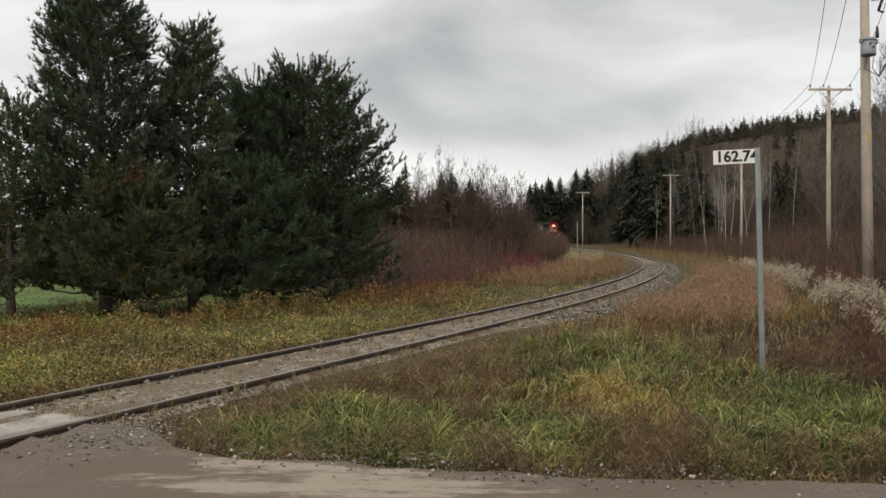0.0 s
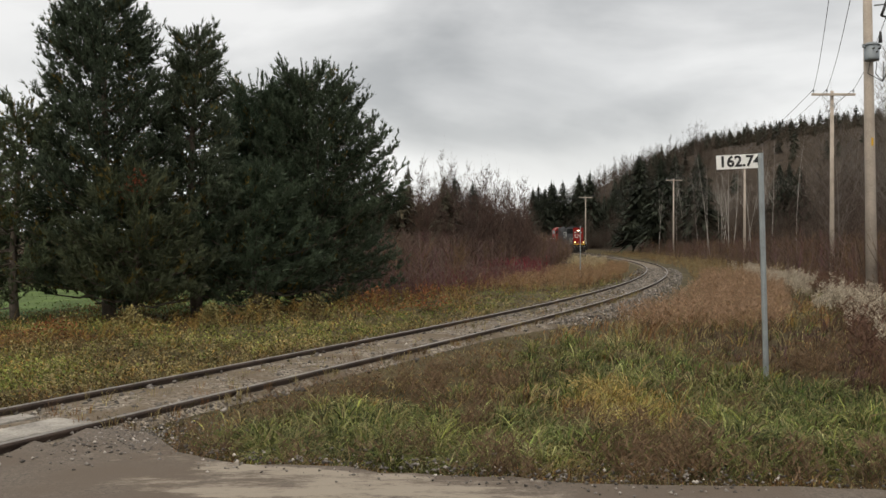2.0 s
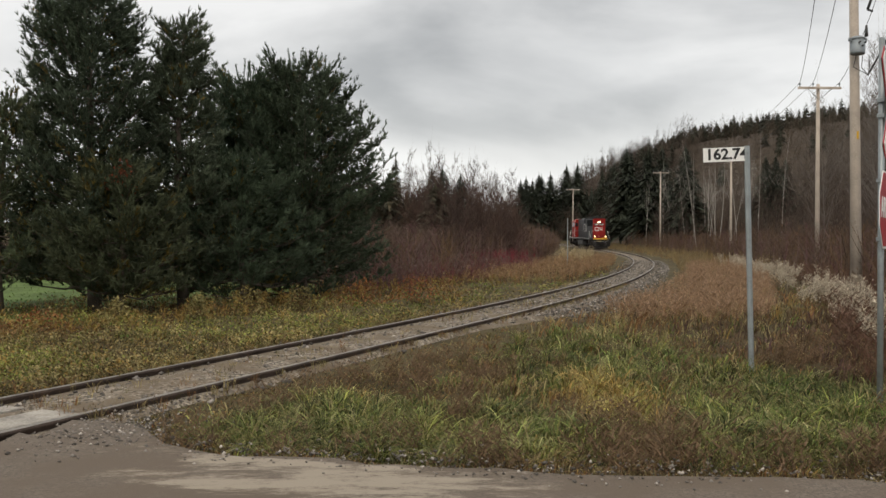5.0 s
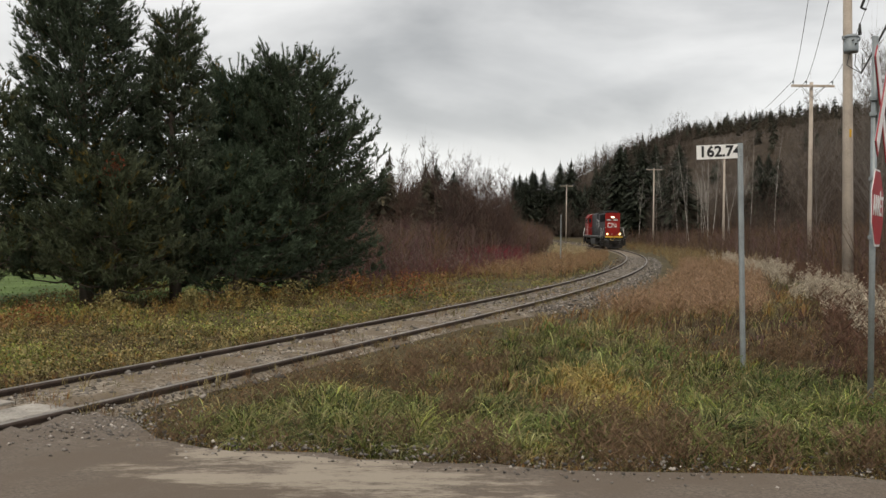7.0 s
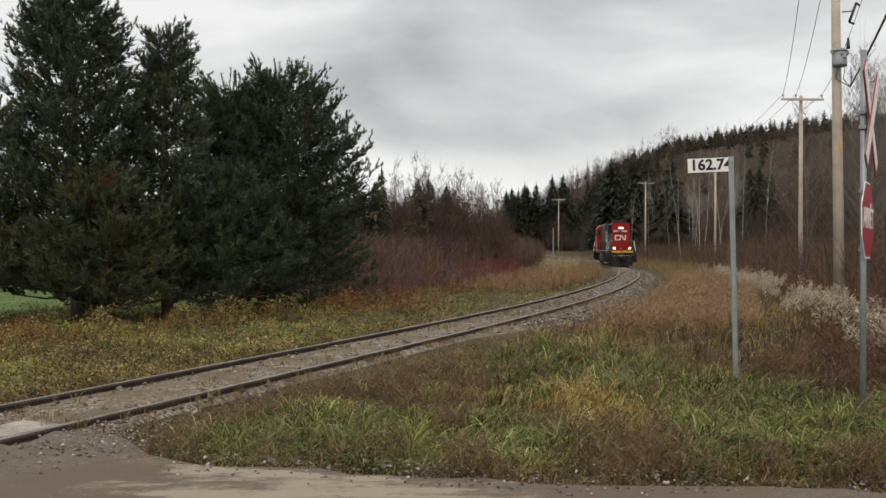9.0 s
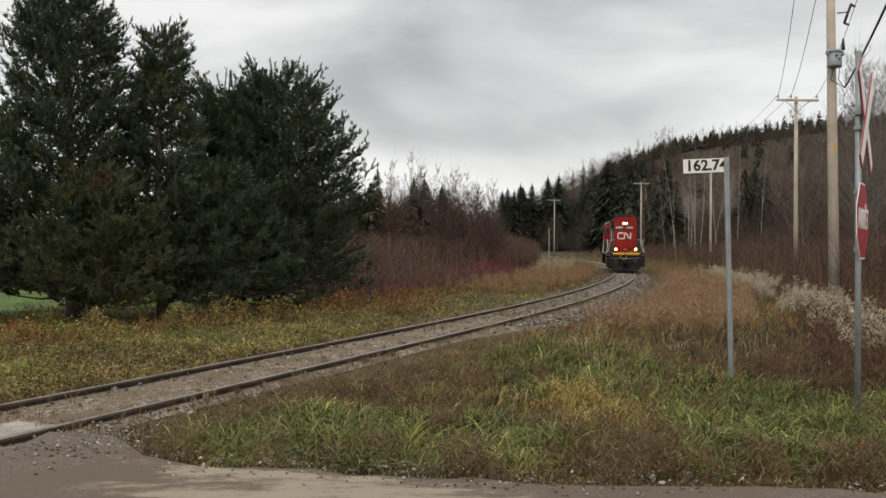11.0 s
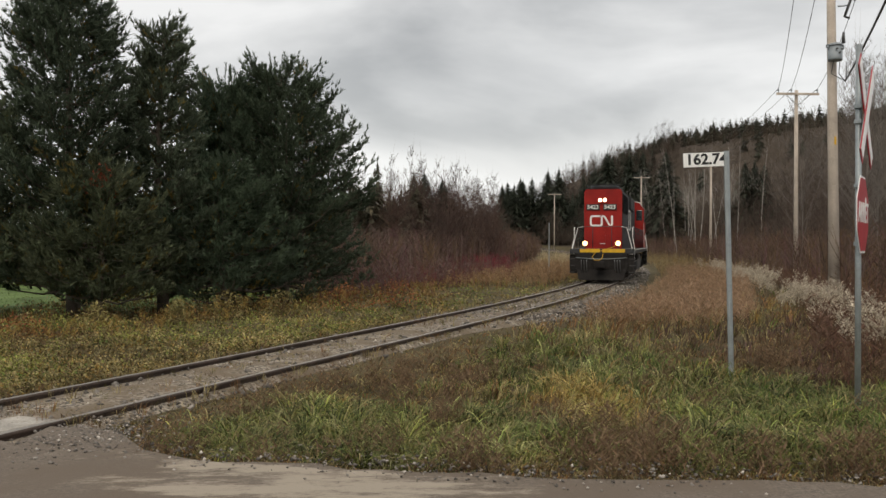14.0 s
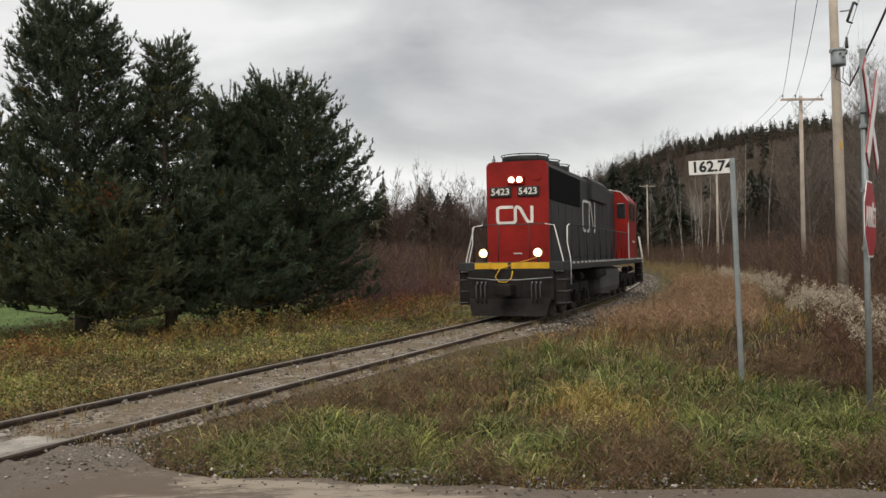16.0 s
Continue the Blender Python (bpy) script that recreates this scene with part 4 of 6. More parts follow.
    stalks("willow_thicket", "tall bare brown brush inside the curve", "thicket", x, y, 2.2, 5.4, [(0.105, 0.066, 0.052), BROWN, TWIG], [3, 2, 1], rng, 16, 0.32, 0.018, cap=np.interp(x / y, [0.07, 0.10, 0.118, 0.14], [0.034, 0.026, 0.011, 0.009]))
    y = 118 + 28 * rng.random(230)
    x = y * (0.098 + 0.047 * rng.random(230))
    stalks("thin_brush", "thin tall bare brush beside the far track", "thicket", x, y, 3.4, 5.2, [(0.105, 0.066, 0.052), BROWN, TWIG], [3, 2, 1], rng, 12, 0.30, 0.015, cap=np.interp(x / y, [0.10, 0.125, 0.145], [0.033, 0.029, 0.018]))
    x, y = along(6500, rng, 72, 210, 8.5, 34, 1.3)
    stalks("bare_thicket", "bare brown and plum thicket beyond the track", "thicket", x, y, 1.3, 3.3, [BROWN, PLUM, TWIG, UMBER], [3, 2.4, 2.4, 2], rng, 9, 0.42, 0.011)
    x, y = along(1100, rng, 66, 92, 6.5, 11, 1.0)
    x2, y2 = 4.4 + rng.normal(0, 0.9, 500), 59 + rng.normal(0, 2.0, 500)
    stalks("red_osier_stand", "deep red dogwood thicket before brown brush", "shrub", x2, y2, 0.9, 1.7, [(0.20, 0.028, 0.04), (0.15, 0.03, 0.04), PLUM], [3, 3, 1], rng, 10, 0.4, 0.012)
    stalks("red_osier_stand", "dark red dogwood stems at the field's edge", "shrub", x, y, 0.6, 1.5, [(0.13, 0.035, 0.04), PLUM, BROWN], [3, 3, 2], rng, 8, 0.4, 0.008, (0.18, 0.13, 0.11), 3)
    x, y = along(2400, rng, 76, 124, 2.3, 7.4, 1.1)
    stalks("dry_grass_stand", "rust and straw tall grass inside the curve", "dry grass", x, y, 0.35, 0.95, [RUST, STRAW, BROWN, UMBER], [4, 2, 3, 2], rng, 6, 0.3, 0.008, (0.33, 0.21, 0.12), 6)
    x, y = along(230, rng, 104, 126, 4.2, 7.5, 1.0)
    stalks("reed_stand", "pale straw reeds at the inside of the curve", "reeds", x, y, 0.7, 1.5, [STRAW, PALE], [3, 1], rng, 5, 0.25, 0.010, (0.46, 0.37, 0.23), 12)
    x, y = along(350, rng, 46, 84, 6.5, 8.6, 1.0)
    stalks("weed_stand", "yellow and rust leafy weeds under the pines", "weeds", x, y, 0.2, 0.65, [OCHRE, RUST, BROWN], [2, 3, 2], rng, 7, 0.5, 0.006, (0.30, 0.20, 0.06), 8)


verge_grass()
weeds_and_brush()


# ---- trees ----
def needle_tufts(C, D, size, tint, rng, needles=9, width=0.016):
    """Tufts of long needles at C pointing along D."""
    n = len(C)
    r = np.repeat(np.arange(n), needles)
    d = D[r] + rng.normal(0, 0.55, (len(r), 3))
    d /= np.linalg.norm(d, axis=1, keepdims=True)
    L = size[r] * (0.7 + 0.5 * rng.random(len(r)))
    u = np.cross(d, rng.normal(size=(len(r), 3)))
    u /= np.linalg.norm(u, axis=1, keepdims=True)
    A = C[r]
    V = np.stack([A - u * width * 0.5, A + u * width * 0.5, A + d * L[:, None]], 1)
    F = np.arange(len(r) * 3).reshape(-1, 3)
    T = np.repeat((tint[r] * (0.8 + 0.4 * rng.random((len(r), 1))))[:, None], 3, 1)
    return V.reshape(-1, 3), F, T.reshape(-1, 3)


def pine(x, y, tall, outline, seed, label, tint=(0.036, 0.062, 0.040), warm=0.12, clear=0.95, gap=0.1, dens=1.0, lean=(0, 0)):
    """A white pine: tapered trunk, whorls of rising limbs, needle plumes on them and upright shoots at their ends.
    The outline gives the crown's half width at fractions of the height."""
    rng = np.random.default_rng(seed)
    thing = tagged(empty("pine_tree", x, y, ground_at(x, y) - 0.05), label, "pine tree", "pines beyond the track")
    lx, ly = lean
    at, half = [q[0] for q in outline], [q[1] for q in outline]
    def spine(h):
        f = h / tall
        return np.array([lx * f * f + 0.10 * math.sin(f * 5 + seed), ly * f * f + 0.10 * math.cos(f * 4 + seed), h])
    bm = tube(bmesh.new(), [spine(tall * f) for f in np.linspace(0, 0.95, 12)], 0.018 * tall + 0.03, 9, 0.02)
    part("trunk", bm, M_BARK, thing)
    limbs, C, D, S, T = bmesh.new(), [], [], [], []
    h, turn_at = clear, rng.random() * math.tau
    while h < tall * 0.97:
        f = h / tall
        reach = float(np.interp(f, at, half))
        for _ in range(int(rng.integers(5, 8))):
            if rng.random() < gap:
                continue
            turn_at += 2.39996 + rng.normal(0, 0.25)
            g = turn_at
            L = reach * (0.70 + 0.36 * rng.random())
            rise = (0.06 + 0.45 * f) * L + rng.normal(0, 0.08)
            p0 = spine(max(0.3, h - rise * 0.8 + rng.normal(0, 0.12)))
            dirn = np.array([math.cos(g), math.sin(g), 0])
            side = np.array([-dirn[1], dirn[0], 0])
            pts = [p0 + dirn * L * q + np.array([0, 0, rise * q ** 1.5 - 0.10 * L * math.sin(q * math.pi)]) for q in (0, 0.35, 0.7, 1.0)]
            tube(limbs, pts, 0.010 + 0.012 * L, 5, 0.006, cap=False)
            # plumes: several side shoots along the limb, each a row of tufts
            plumes = max(4, int((3.5 + 4.0 * L) * dens))
            q = 0.08 + 0.92 * rng.random(plumes) ** 0.75
            base = np.array([np.interp(q, (0, 0.35, 0.7, 1.0), [p[k] for p in pts]) for k in range(3)]).T
            swing = rng.normal(0, 0.75, plumes)
            way = dirn[None] * np.cos(swing)[:, None] + side[None] * np.sin(swing)[:, None] + np.array([0, 0, 1.0]) * (0.25 + 0.6 * rng.random(plumes) + 0.6 * f)[:, None]
            plen = (0.30 + 0.30 * rng.random(plumes)) * (0.6 + 0.25 * min(L, 2.4)) * (1.25 - 0.5 * q)
            k = np.repeat(np.arange(plumes), 6)
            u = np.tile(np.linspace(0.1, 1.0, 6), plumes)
            C.append(base[k] + way[k] * (plen[k] * u)[:, None] + rng.normal(0, 0.045, (len(k), 3)))
            D.append(way[k] + np.array([0, 0, 0.45]))
            S.append(0.15 + 0.09 * rng.random(len(k)))
            t = np.array(tint)[None] * (0.65 + 0.6 * rng.random((plumes, 1)))
            yl = (rng.random(plumes) < warm) & (q < 0.75)
            t[yl] = np.array((0.13, 0.10, 0.03)) * (0.7 + 0.5 * rng.random((int(yl.sum()), 1)))
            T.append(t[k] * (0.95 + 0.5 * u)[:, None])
            # upright shoots on the outer limb
            for _k in range(int(rng.integers(2, 5)) if f > 0.3 else 1):
                qq = 0.6 + 0.4 * rng.random()
                tip = np.array([np.interp(qq, (0, 0.35, 0.7, 1.0), [p[j] for p in pts]) for j in range(3)]) + side * rng.normal(0, 0.14 * L)
                hh = 0.20 + 0.26 * rng.random()
                z = np.linspace(0, hh, 7)
                C.append(tip + np.c_[rng.normal(0, 0.012, 7) + dirn[0] * z * 0.3, rng.normal(0, 0.012, 7) + dirn[1] * z * 0.3, z])
                D.append(np.tile([dirn[0] * 0.3, dirn[1] * 0.3, 1.3], (7, 1))), S.append(np.full(7, 0.085) + 0.04 * rng.random(7))
                T.append(np.tile(np.array(tint) * (1.1 + 0.7 * rng.random()), (7, 1)))
        h += (0.27 + 0.15 * rng.random()) * (1.15 - 0.40 * f)
    part("limb_framework", limbs, M_BARK, thing)
    # leader shoots on the rounded top
    for _ in range(9):
        z = np.linspace(0, 0.35 + 0.25 * rng.random(), 8)
        c = spine(tall * (0.95 + 0.02 * rng.random())) + np.array([*(rng.normal(0, 0.5, 2) * half[-1]), -0.1])
        C.append(c + np.c_[z * rng.normal(0, 0.15), z * rng.normal(0, 0.15), z])
        D.append(np.tile([0, 0, 1.3], (8, 1))), S.append(np.full(8, 0.11)), T.append(np.tile(np.array(tint) * 1.2, (8, 1)))
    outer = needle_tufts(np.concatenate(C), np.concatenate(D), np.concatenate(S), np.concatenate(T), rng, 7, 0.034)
    # older, darker sprays that fill the crown
    n = int(tall * max(half) * 85 * (1 - gap) * dens)
    f = max(0.10, clear / tall) + (0.92 - max(0.10, clear / tall)) * rng.random(n)
    r = np.interp(f, at, half) * np.sqrt(rng.random(n)) * 0.82
    a = rng.random(n) * math.tau
    c = np.array([spine(tall * q) for q in f]) + np.c_[r * np.cos(a), r * np.sin(a), 0.1 * r]
    inner = needle_tufts(c, np.c_[np.cos(a), np.sin(a), 0.4 * np.ones(n)], 0.20 + 0.14 * rng.random(n), np.array(tint)[None] * (0.9 + 0.5 * rng.random((n, 1))), rng, 8, 0.046)
    V, F, TT = join([outer, inner])
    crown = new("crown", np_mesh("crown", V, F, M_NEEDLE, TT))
    crown.parent = thing
    return thing


PINE = "dark green white pine with shaggy needle tufts"
TALL_PINE = pine(-10.2, 26.5, 10.5, ((0.05, 2.4), (0.3, 2.9), (0.5, 2.6), (0.7, 2.05), (0.85, 1.55), (0.95, 1.1), (1, 0.8)), 41, "tall dark white pine with dead orange twigs", (0.058, 0.076, 0.050), dens=1.15, lean=(-0.7, 0))
pine(-7.95, 27.5, 9.3, ((0.05, 1.8), (0.4, 2.0), (0.6, 1.35), (0.8, 0.9), (0.93, 0.7), (1, 0.4)), 2, "slender white pine with an open rounded top", (0.074, 0.092, 0.060), gap=0.2)
pine(-12.6, 25.5, 6.6, ((0.05, 1.9), (0.5, 1.9), (0.8, 1.3), (1, 0.5)), 3, "thin white pine with yellowing inner needles", (0.086, 0.104, 0.060), 0.3, gap=0.3, dens=0.75)
pine(-6.6, 31.0, 8.4, ((0.05, 2.0), (0.5, 2.3), (0.8, 1.6), (0.93, 1.15), (1, 0.7)), 14, PINE, (0.056, 0.080, 0.050), gap=0.0, dens=1.1)
pine(-4.75, 31.5, 8.8, ((0.04, 2.9), (0.2, 3.3), (0.5, 3.25), (0.67, 2.8), (0.78, 2.3), (0.9, 1.6), (1, 0.9)), 25, "broad dense dark green white pine", (0.056, 0.075, 0.047), 0.05, gap=0.0, clear=0.85, dens=1.15)
pine(-9.0, 25.0, 4.6, ((0.05, 2.0), (0.4, 2.4), (0.75, 1.6), (1, 0.6)), 6, "low white pine with yellowish lower boughs", (0.068, 0.080, 0.045), 0.3)
pine(-15.6, 27.0, 7.8, ((0.05, 2.4), (0.5, 2.4), (0.8, 1.5), (1, 0.5)), 7, PINE, (0.062, 0.082, 0.052), gap=0.15)
pine(-6.2, 28.2, 5.0, ((0.05, 2.3), (0.4, 2.7), (0.75, 1.8), (1, 0.7)), 8, "low dense white pine among taller ones", (0.056, 0.078, 0.048))


def dead_spray():
    """The cluster of dead orange twigs on the tall pine."""
    rng = np.random.default_rng(5)
    C = np.array((1.5, -2.1, 3.95)) + rng.normal(0, 1, (90, 3)) * (0.20, 0.15, 0.24)
    V, F, T = needle_tufts(C, rng.normal(0, 1, (90, 3)), np.full(90, 0.14), np.tile((0.26, 0.07, 0.035), (90, 1)), rng, 9, 0.022)
    ob = new("dead_spray", np_mesh("dead_spray", V, F, M_NEEDLE, T))
    ob.parent = TALL_PINE
    ob["label"] = "dead orange-red needle spray"


dead_spray()


def spruce_arrays(rng, tall, wide, tiers, tint):
    """A far spruce or fir: many short ragged drooping sprays round a stem, thinning to the tip."""
    n = tiers * 15
    f = rng.random(n) ** 0.85
    z = tall * (0.06 + 0.90 * f)
    r = wide * (1 - f) ** 0.75 * (0.45 + 0.75 * rng.random(n)) + 0.10
    a = rng.random(n) * math.tau
    d = np.c_[np.cos(a), np.sin(a), np.zeros(n)]
    side = np.c_[-np.sin(a), np.cos(a), np.zeros(n)]
    up = np.array([0, 0, 1.0])
    P0 = up * (z + 0.35 * r)[:, None]
    w = ((7.5 / math.sqrt(n)) * (0.30 * r + 0.10))[:, None]
    mid = d * (r * 0.62)[:, None] + up * z[:, None]
    z = z + rng.normal(0, 0.10, n) * r
    mid = mid + rng.normal(0, 0.10, (n, 3)) * r[:, None]
    tip = d * r[:, None] + up * (z - 0.05 * r + 0.16 * r * rng.normal(0, 1, n))[:, None]
    V = np.stack([P0, mid - side * w, mid + side * w, tip], 1)
    F = np.array([(0, 1, 2), (1, 3, 2)])[None] + (np.arange(n) * 4)[:, None, None]
    T = np.repeat((np.array(tint)[None] * (0.7 + 0.6 * rng.random((n, 1))))[:, None], 4, 1)
    tipv = np.array([[0.10, 0, tall * 0.9], [-0.05, 0.09, tall * 0.9], [-0.05, -0.09, tall * 0.9], [0, 0, tall * 1.02]])
    return join([(V.reshape(-1, 3), F.reshape(-1, 3), T.reshape(-1, 3)), (tipv, np.array([(0, 1, 3), (1, 2, 3), (2, 0, 3)]), np.tile(tint, (4, 1)))])


def bare_arrays(rng, tall, tint, limbs=34, twigs=4, thick=1.0, low=0.35, fine=1.0):
    """A leafless tree: stem, limbs and twigs, all tapering."""
    A = np.array([[0, 0, -0.1]])
    bend = np.array([rng.normal(0, 0.04), rng.normal(0, 0.04), 0]) * tall
    tint = np.array(tint)
    bits = []
    q = np.linspace(0, 1, 6)
    spine = np.c_[bend[0] * q ** 2, bend[1] * q ** 2, q * tall]
    w = 0.0062 * tall * thick
    for a, b, u in zip(spine, spine[1:], q):
        bits.append(ribbons(np.array([a]), np.array([b + (b - a) * 0.9]), np.array([w * (1.05 - u)]), tint[None] * 0.8, rng))
    f = low + (0.97 - low) * rng.random(limbs)
    a = np.stack([np.interp(f, q, spine[:, k]) for k in range(3)], 1)
    g = rng.random(limbs) * math.tau
    L = tall * 0.32 * (1.12 - f) * (0.6 + 0.6 * rng.random(limbs))
    b = a + np.c_[np.cos(g) * L * 0.75, np.sin(g) * L * 0.75, L * (0.7 + 0.6 * rng.random(limbs))]
    bits.append(slivers(a, b, fine * w * 0.8 * (1.2 - f), np.repeat(tint[None] * 0.9, limbs, 0), rng))
    r = np.repeat(np.arange(limbs), twigs)
    u = 0.3 + 0.6 * rng.random(len(r))
    c = a[r] + (b - a)[r] * u[:, None]
    g = rng.random(len(r)) * math.tau
    l2 = L[r] * 0.5 * (0.5 + rng.random(len(r)))
    d = c + np.c_[np.cos(g) * l2 * 0.6, np.sin(g) * l2 * 0.6, l2 * (0.4 + 0.8 * rng.random(len(r)))]
    bits.append(slivers(c, d, np.full(len(r), fine * w * 0.5), np.repeat(tint[None] * 0.8, len(r), 0), rng))
    return join(bits)


def forest(name, label, P, makers, rng, category="forest"):
    """Many far trees joined: each one a turned and scaled copy of one of the made patterns."""
    bits = []
    pick_of = rng.integers(0, len(makers), len(P))
    for p, i in zip(P, pick_of):
        v, f, t = makers[i]
        a, k = rng.random() * math.tau, 0.75 + 0.5 * rng.random()
        c, d = math.cos(a) * k, math.sin(a) * k
        q = 0.7 + 0.7 * rng.random()
        bits.append((np.c_[(v[:, 0] * c - v[:, 1] * d) * q, (v[:, 0] * d + v[:, 1] * c) * q, v[:, 2] * k * (0.8 + 0.4 * rng.random())] + p, f, t * (0.8 + 0.4 * rng.random())))
    V, F, T = join(bits)
    return tagged(new(name, np_mesh(name, V, F, M_PLANT, T)), label, category, kind="stuff")


def woods():
    rng = np.random.default_rng(31)
    DARK = (0.052, 0.062, 0.044)
    spr = [spruce_arrays(rng, 12, 2.2, 11, DARK), spruce_arrays(rng, 10, 2.4, 10, (0.058, 0.064, 0.044)), spruce_arrays(rng, 14, 2.3, 12, DARK)]
    bare = [bare_arrays(rng, 6.8, c, 34, 4, 0.55, 0.08) for c in ((0.082, 0.058, 0.046), (0.095, 0.068, 0.054), (0.068, 0.048, 0.038), (0.105, 0.085, 0.072))]
    # hillside
    def place(n, y0, y1, b0, b1, pw=1.0, e_min=15):
        y = y0 + (y1 - y0) * rng.random(n) ** pw
        x = y * (b0 + (b1 - b0) * rng.random(n))
        s, e = near_track(x, y)
        ok = e < -e_min
        return np.c_[x[ok], y[ok], height(x[ok], y[ok]) - 0.2]
    low_bare = [bare_arrays(rng, 4.3, c, 20, 4, 0.60, 0.05) for c in ((0.100, 0.076, 0.052), (0.084, 0.062, 0.044), (0.068, 0.050, 0.036), (0.120, 0.098, 0.076))]
    forest("hillside_bare_wood", "leafless grey-brown wood at the hill's lower slope", place(700, 62, 130, 0.10, 0.72, 0.8), bare, rng)
    forest("hillside_bare_wood", "leafless olive-brown wood covering the hillside", place(3100, 105, 236, 0.10, 0.72, 0.85), low_bare, rng)
    for n, b0, b1, tall in ((330, 0.092, 0.165, 7.0), (300, 0.16, 0.22, 5.2), (330, 0.215, 0.31, 3.9)):
        y = 182 + 48 * rng.random(n)
        x = y * (b0 + (b1 - b0) * rng.random(n))
        s, e = near_track(x, y)
        ok = np.abs(e) > 7
        forest("shoulder_bare_wood", "dense leafless brown wood on the hill's near shoulder", np.c_[x[ok], y[ok], height(x[ok], y[ok]) - 0.2], [bare_arrays(rng, tall, c, 26, 4, 0.8, 0.05, 1.1) for c in ((0.105, 0.080, 0.062), (0.085, 0.062, 0.050), (0.125, 0.100, 0.080))], rng)
    short = [spruce_arrays(rng, 7, 1.9, 44, DARK), spruce_arrays(rng, 6, 2.0, 44, (0.058, 0.064, 0.044)), spruce_arrays(rng, 8, 2.0, 44, DARK)]
    forest("shoulder_bare_wood", "leafless brown wood on the slope behind the curve", place(330, 228, 340, 0.13, 0.25, 1.0, 7), [bare_arrays(rng, 6.0, c, 26, 4, 0.9, 0.05, 1.2) for c in ((0.105, 0.080, 0.062), (0.085, 0.062, 0.050))], rng)
    tiny = [spruce_arrays(rng, 3.6, 1.15, 6, DARK), spruce_arrays(rng, 3.0, 1.2, 6, (0.060, 0.066, 0.046)), spruce_arrays(rng, 4.2, 1.2, 6, DARK)]
    forest("hillside_spruce_wood", "dark spruces scattered through the hillside wood", place(70, 150, 225, 0.12, 0.70), tiny, rng)
    forest("ridge_spruce_wood", "small dark spruces crowding the hill's ridge", place(820, 210, 233, 0.17, 0.74), tiny, rng)
    forest("ridge_spruce_wood", "dark spruces on the near shoulder of the hill", place(30, 195, 228, 0.15, 0.21), short, rng)
    forest("hill_foot_spruce_wood", "dark spruces at the foot of the hill", place(9, 165, 225, 0.12, 0.24, 1.0, 9), short, rng)
    forest("hill_foot_bare_wood", "leafless brown trees at the foot of the hill", np.concatenate([place(420, 120, 225, 0.10, 0.30, 1.0, 10), place(150, 190, 250, 0.085, 0.16, 1.0, 5)]), bare, rng)
    # beyond the track
    n = 520
    x, y = along(n, rng, 120, 360, 14, 90, 1.0)
    P = np.c_[x, y, height(x, y) - 0.2]
    small = [bare_arrays(rng, 7, c, 20, 3, 1.1, 0.15) for c in ((0.13, 0.095, 0.08), (0.15, 0.115, 0.10), (0.12, 0.08, 0.07))]
    forest("far_bare_wood", "leafless brown wood beyond the curve", P, small, rng)
    x, y = along(40, rng, 105, 165, 13, 40, 1.0)
    forest("far_bare_wood", "tall leafless brown trees rising from the thicket", np.c_[x, y, height(x, y) - 0.2], [bare_arrays(rng, 6.6, c, 46, 5, 0.8, 0.1) for c in ((0.105, 0.066, 0.052), (0.12, 0.085, 0.070))], rng)
    y = 62 + 50 * rng.random(210)
    x = y * (-0.035 + 0.130 * rng.random(210))
    forest("brown_tree_clump", "dense clump of reddish-brown leafless small trees", np.c_[x, y, height(x, y) - 0.2], [bare_arrays(rng, 6.9, c, 64, 7, 0.7, 0.05, 0.6) for c in ((0.105, 0.062, 0.046), (0.115, 0.078, 0.062), (0.09, 0.06, 0.05))], rng)
    y = 66 + 26 * rng.random(120)
    x = y * (-0.16 + 0.165 * rng.random(120))
    forest("far_mixed_wood", "grey-green young wood behind the thicket", np.c_[x, y, height(x, y) - 0.2], [spruce_arrays(rng, 7.4, 2.2, 34, (0.085, 0.080, 0.054)), bare_arrays(rng, 7.2, (0.09, 0.068, 0.052), 50, 7, 0.8, 0.05, 0.8), spruce_arrays(rng, 6.2, 2.2, 34, (0.095, 0.080, 0.052))], rng)
    # low far tree line over the fields
    x = -420 + 500 * rng.random(260)
    y = 260 + 120 * rng.random(260)
    s, e = near_track(x, y)
    ok = e > 20
    forest("horizon_tree_line", "low far line of dark mixed trees", np.c_[x[ok], y[ok], height(x[ok], y[ok]) - 0.2], [spr[0], small[1], small[2]], rng)
    # trees that stand out singly
    shared = {}
    def single(kind, x, y, tall, label, group):
        k = (kind, int(rng.integers(0, 3)))
        if k not in shared:
            if kind == "birch_tree":
                shared[k] = np_mesh("bare_crown", *[a for a in bare_arrays(rng, 1 * 14, (0.34, 0.33, 0.315), 30, 4, 0.80, 0.45, 0.22)][:2], M_BIRCH)
            else:
                v, f, t = spruce_arrays(rng, 12, 3.1, 110, DARK)
                shared[k] = np_mesh("crown", v, f, M_PLANT, t)
        base = 14 if kind == "birch_tree" else 12
        ob = tagged(empty(kind), label, kind.replace("_", " "), group)
        tilt = 4.5 if kind == "birch_tree" else 0.8
        ob.matrix_basis = pose(x, y, ground_at(x, y) - 0.1, tilt * float(rng.normal()), tilt * float(rng.normal()), float(rng.random() * 360))
        ch = new("bare_crown" if kind == "birch_tree" else "crown", shared[k])
        ch.parent = ob
        wide = tall / base * (1.5 if y < 80 else 1.0 if kind == "birch_tree" else 1.35)
        ob.scale = (wide, wide, tall / base)
        if kind != "birch_tree":
            part("trunk", tube(bmesh.new(), [(0, 0, -0.2), (0, 0, 11)], 0.16, 7, 0.02), M_BARK, ob)
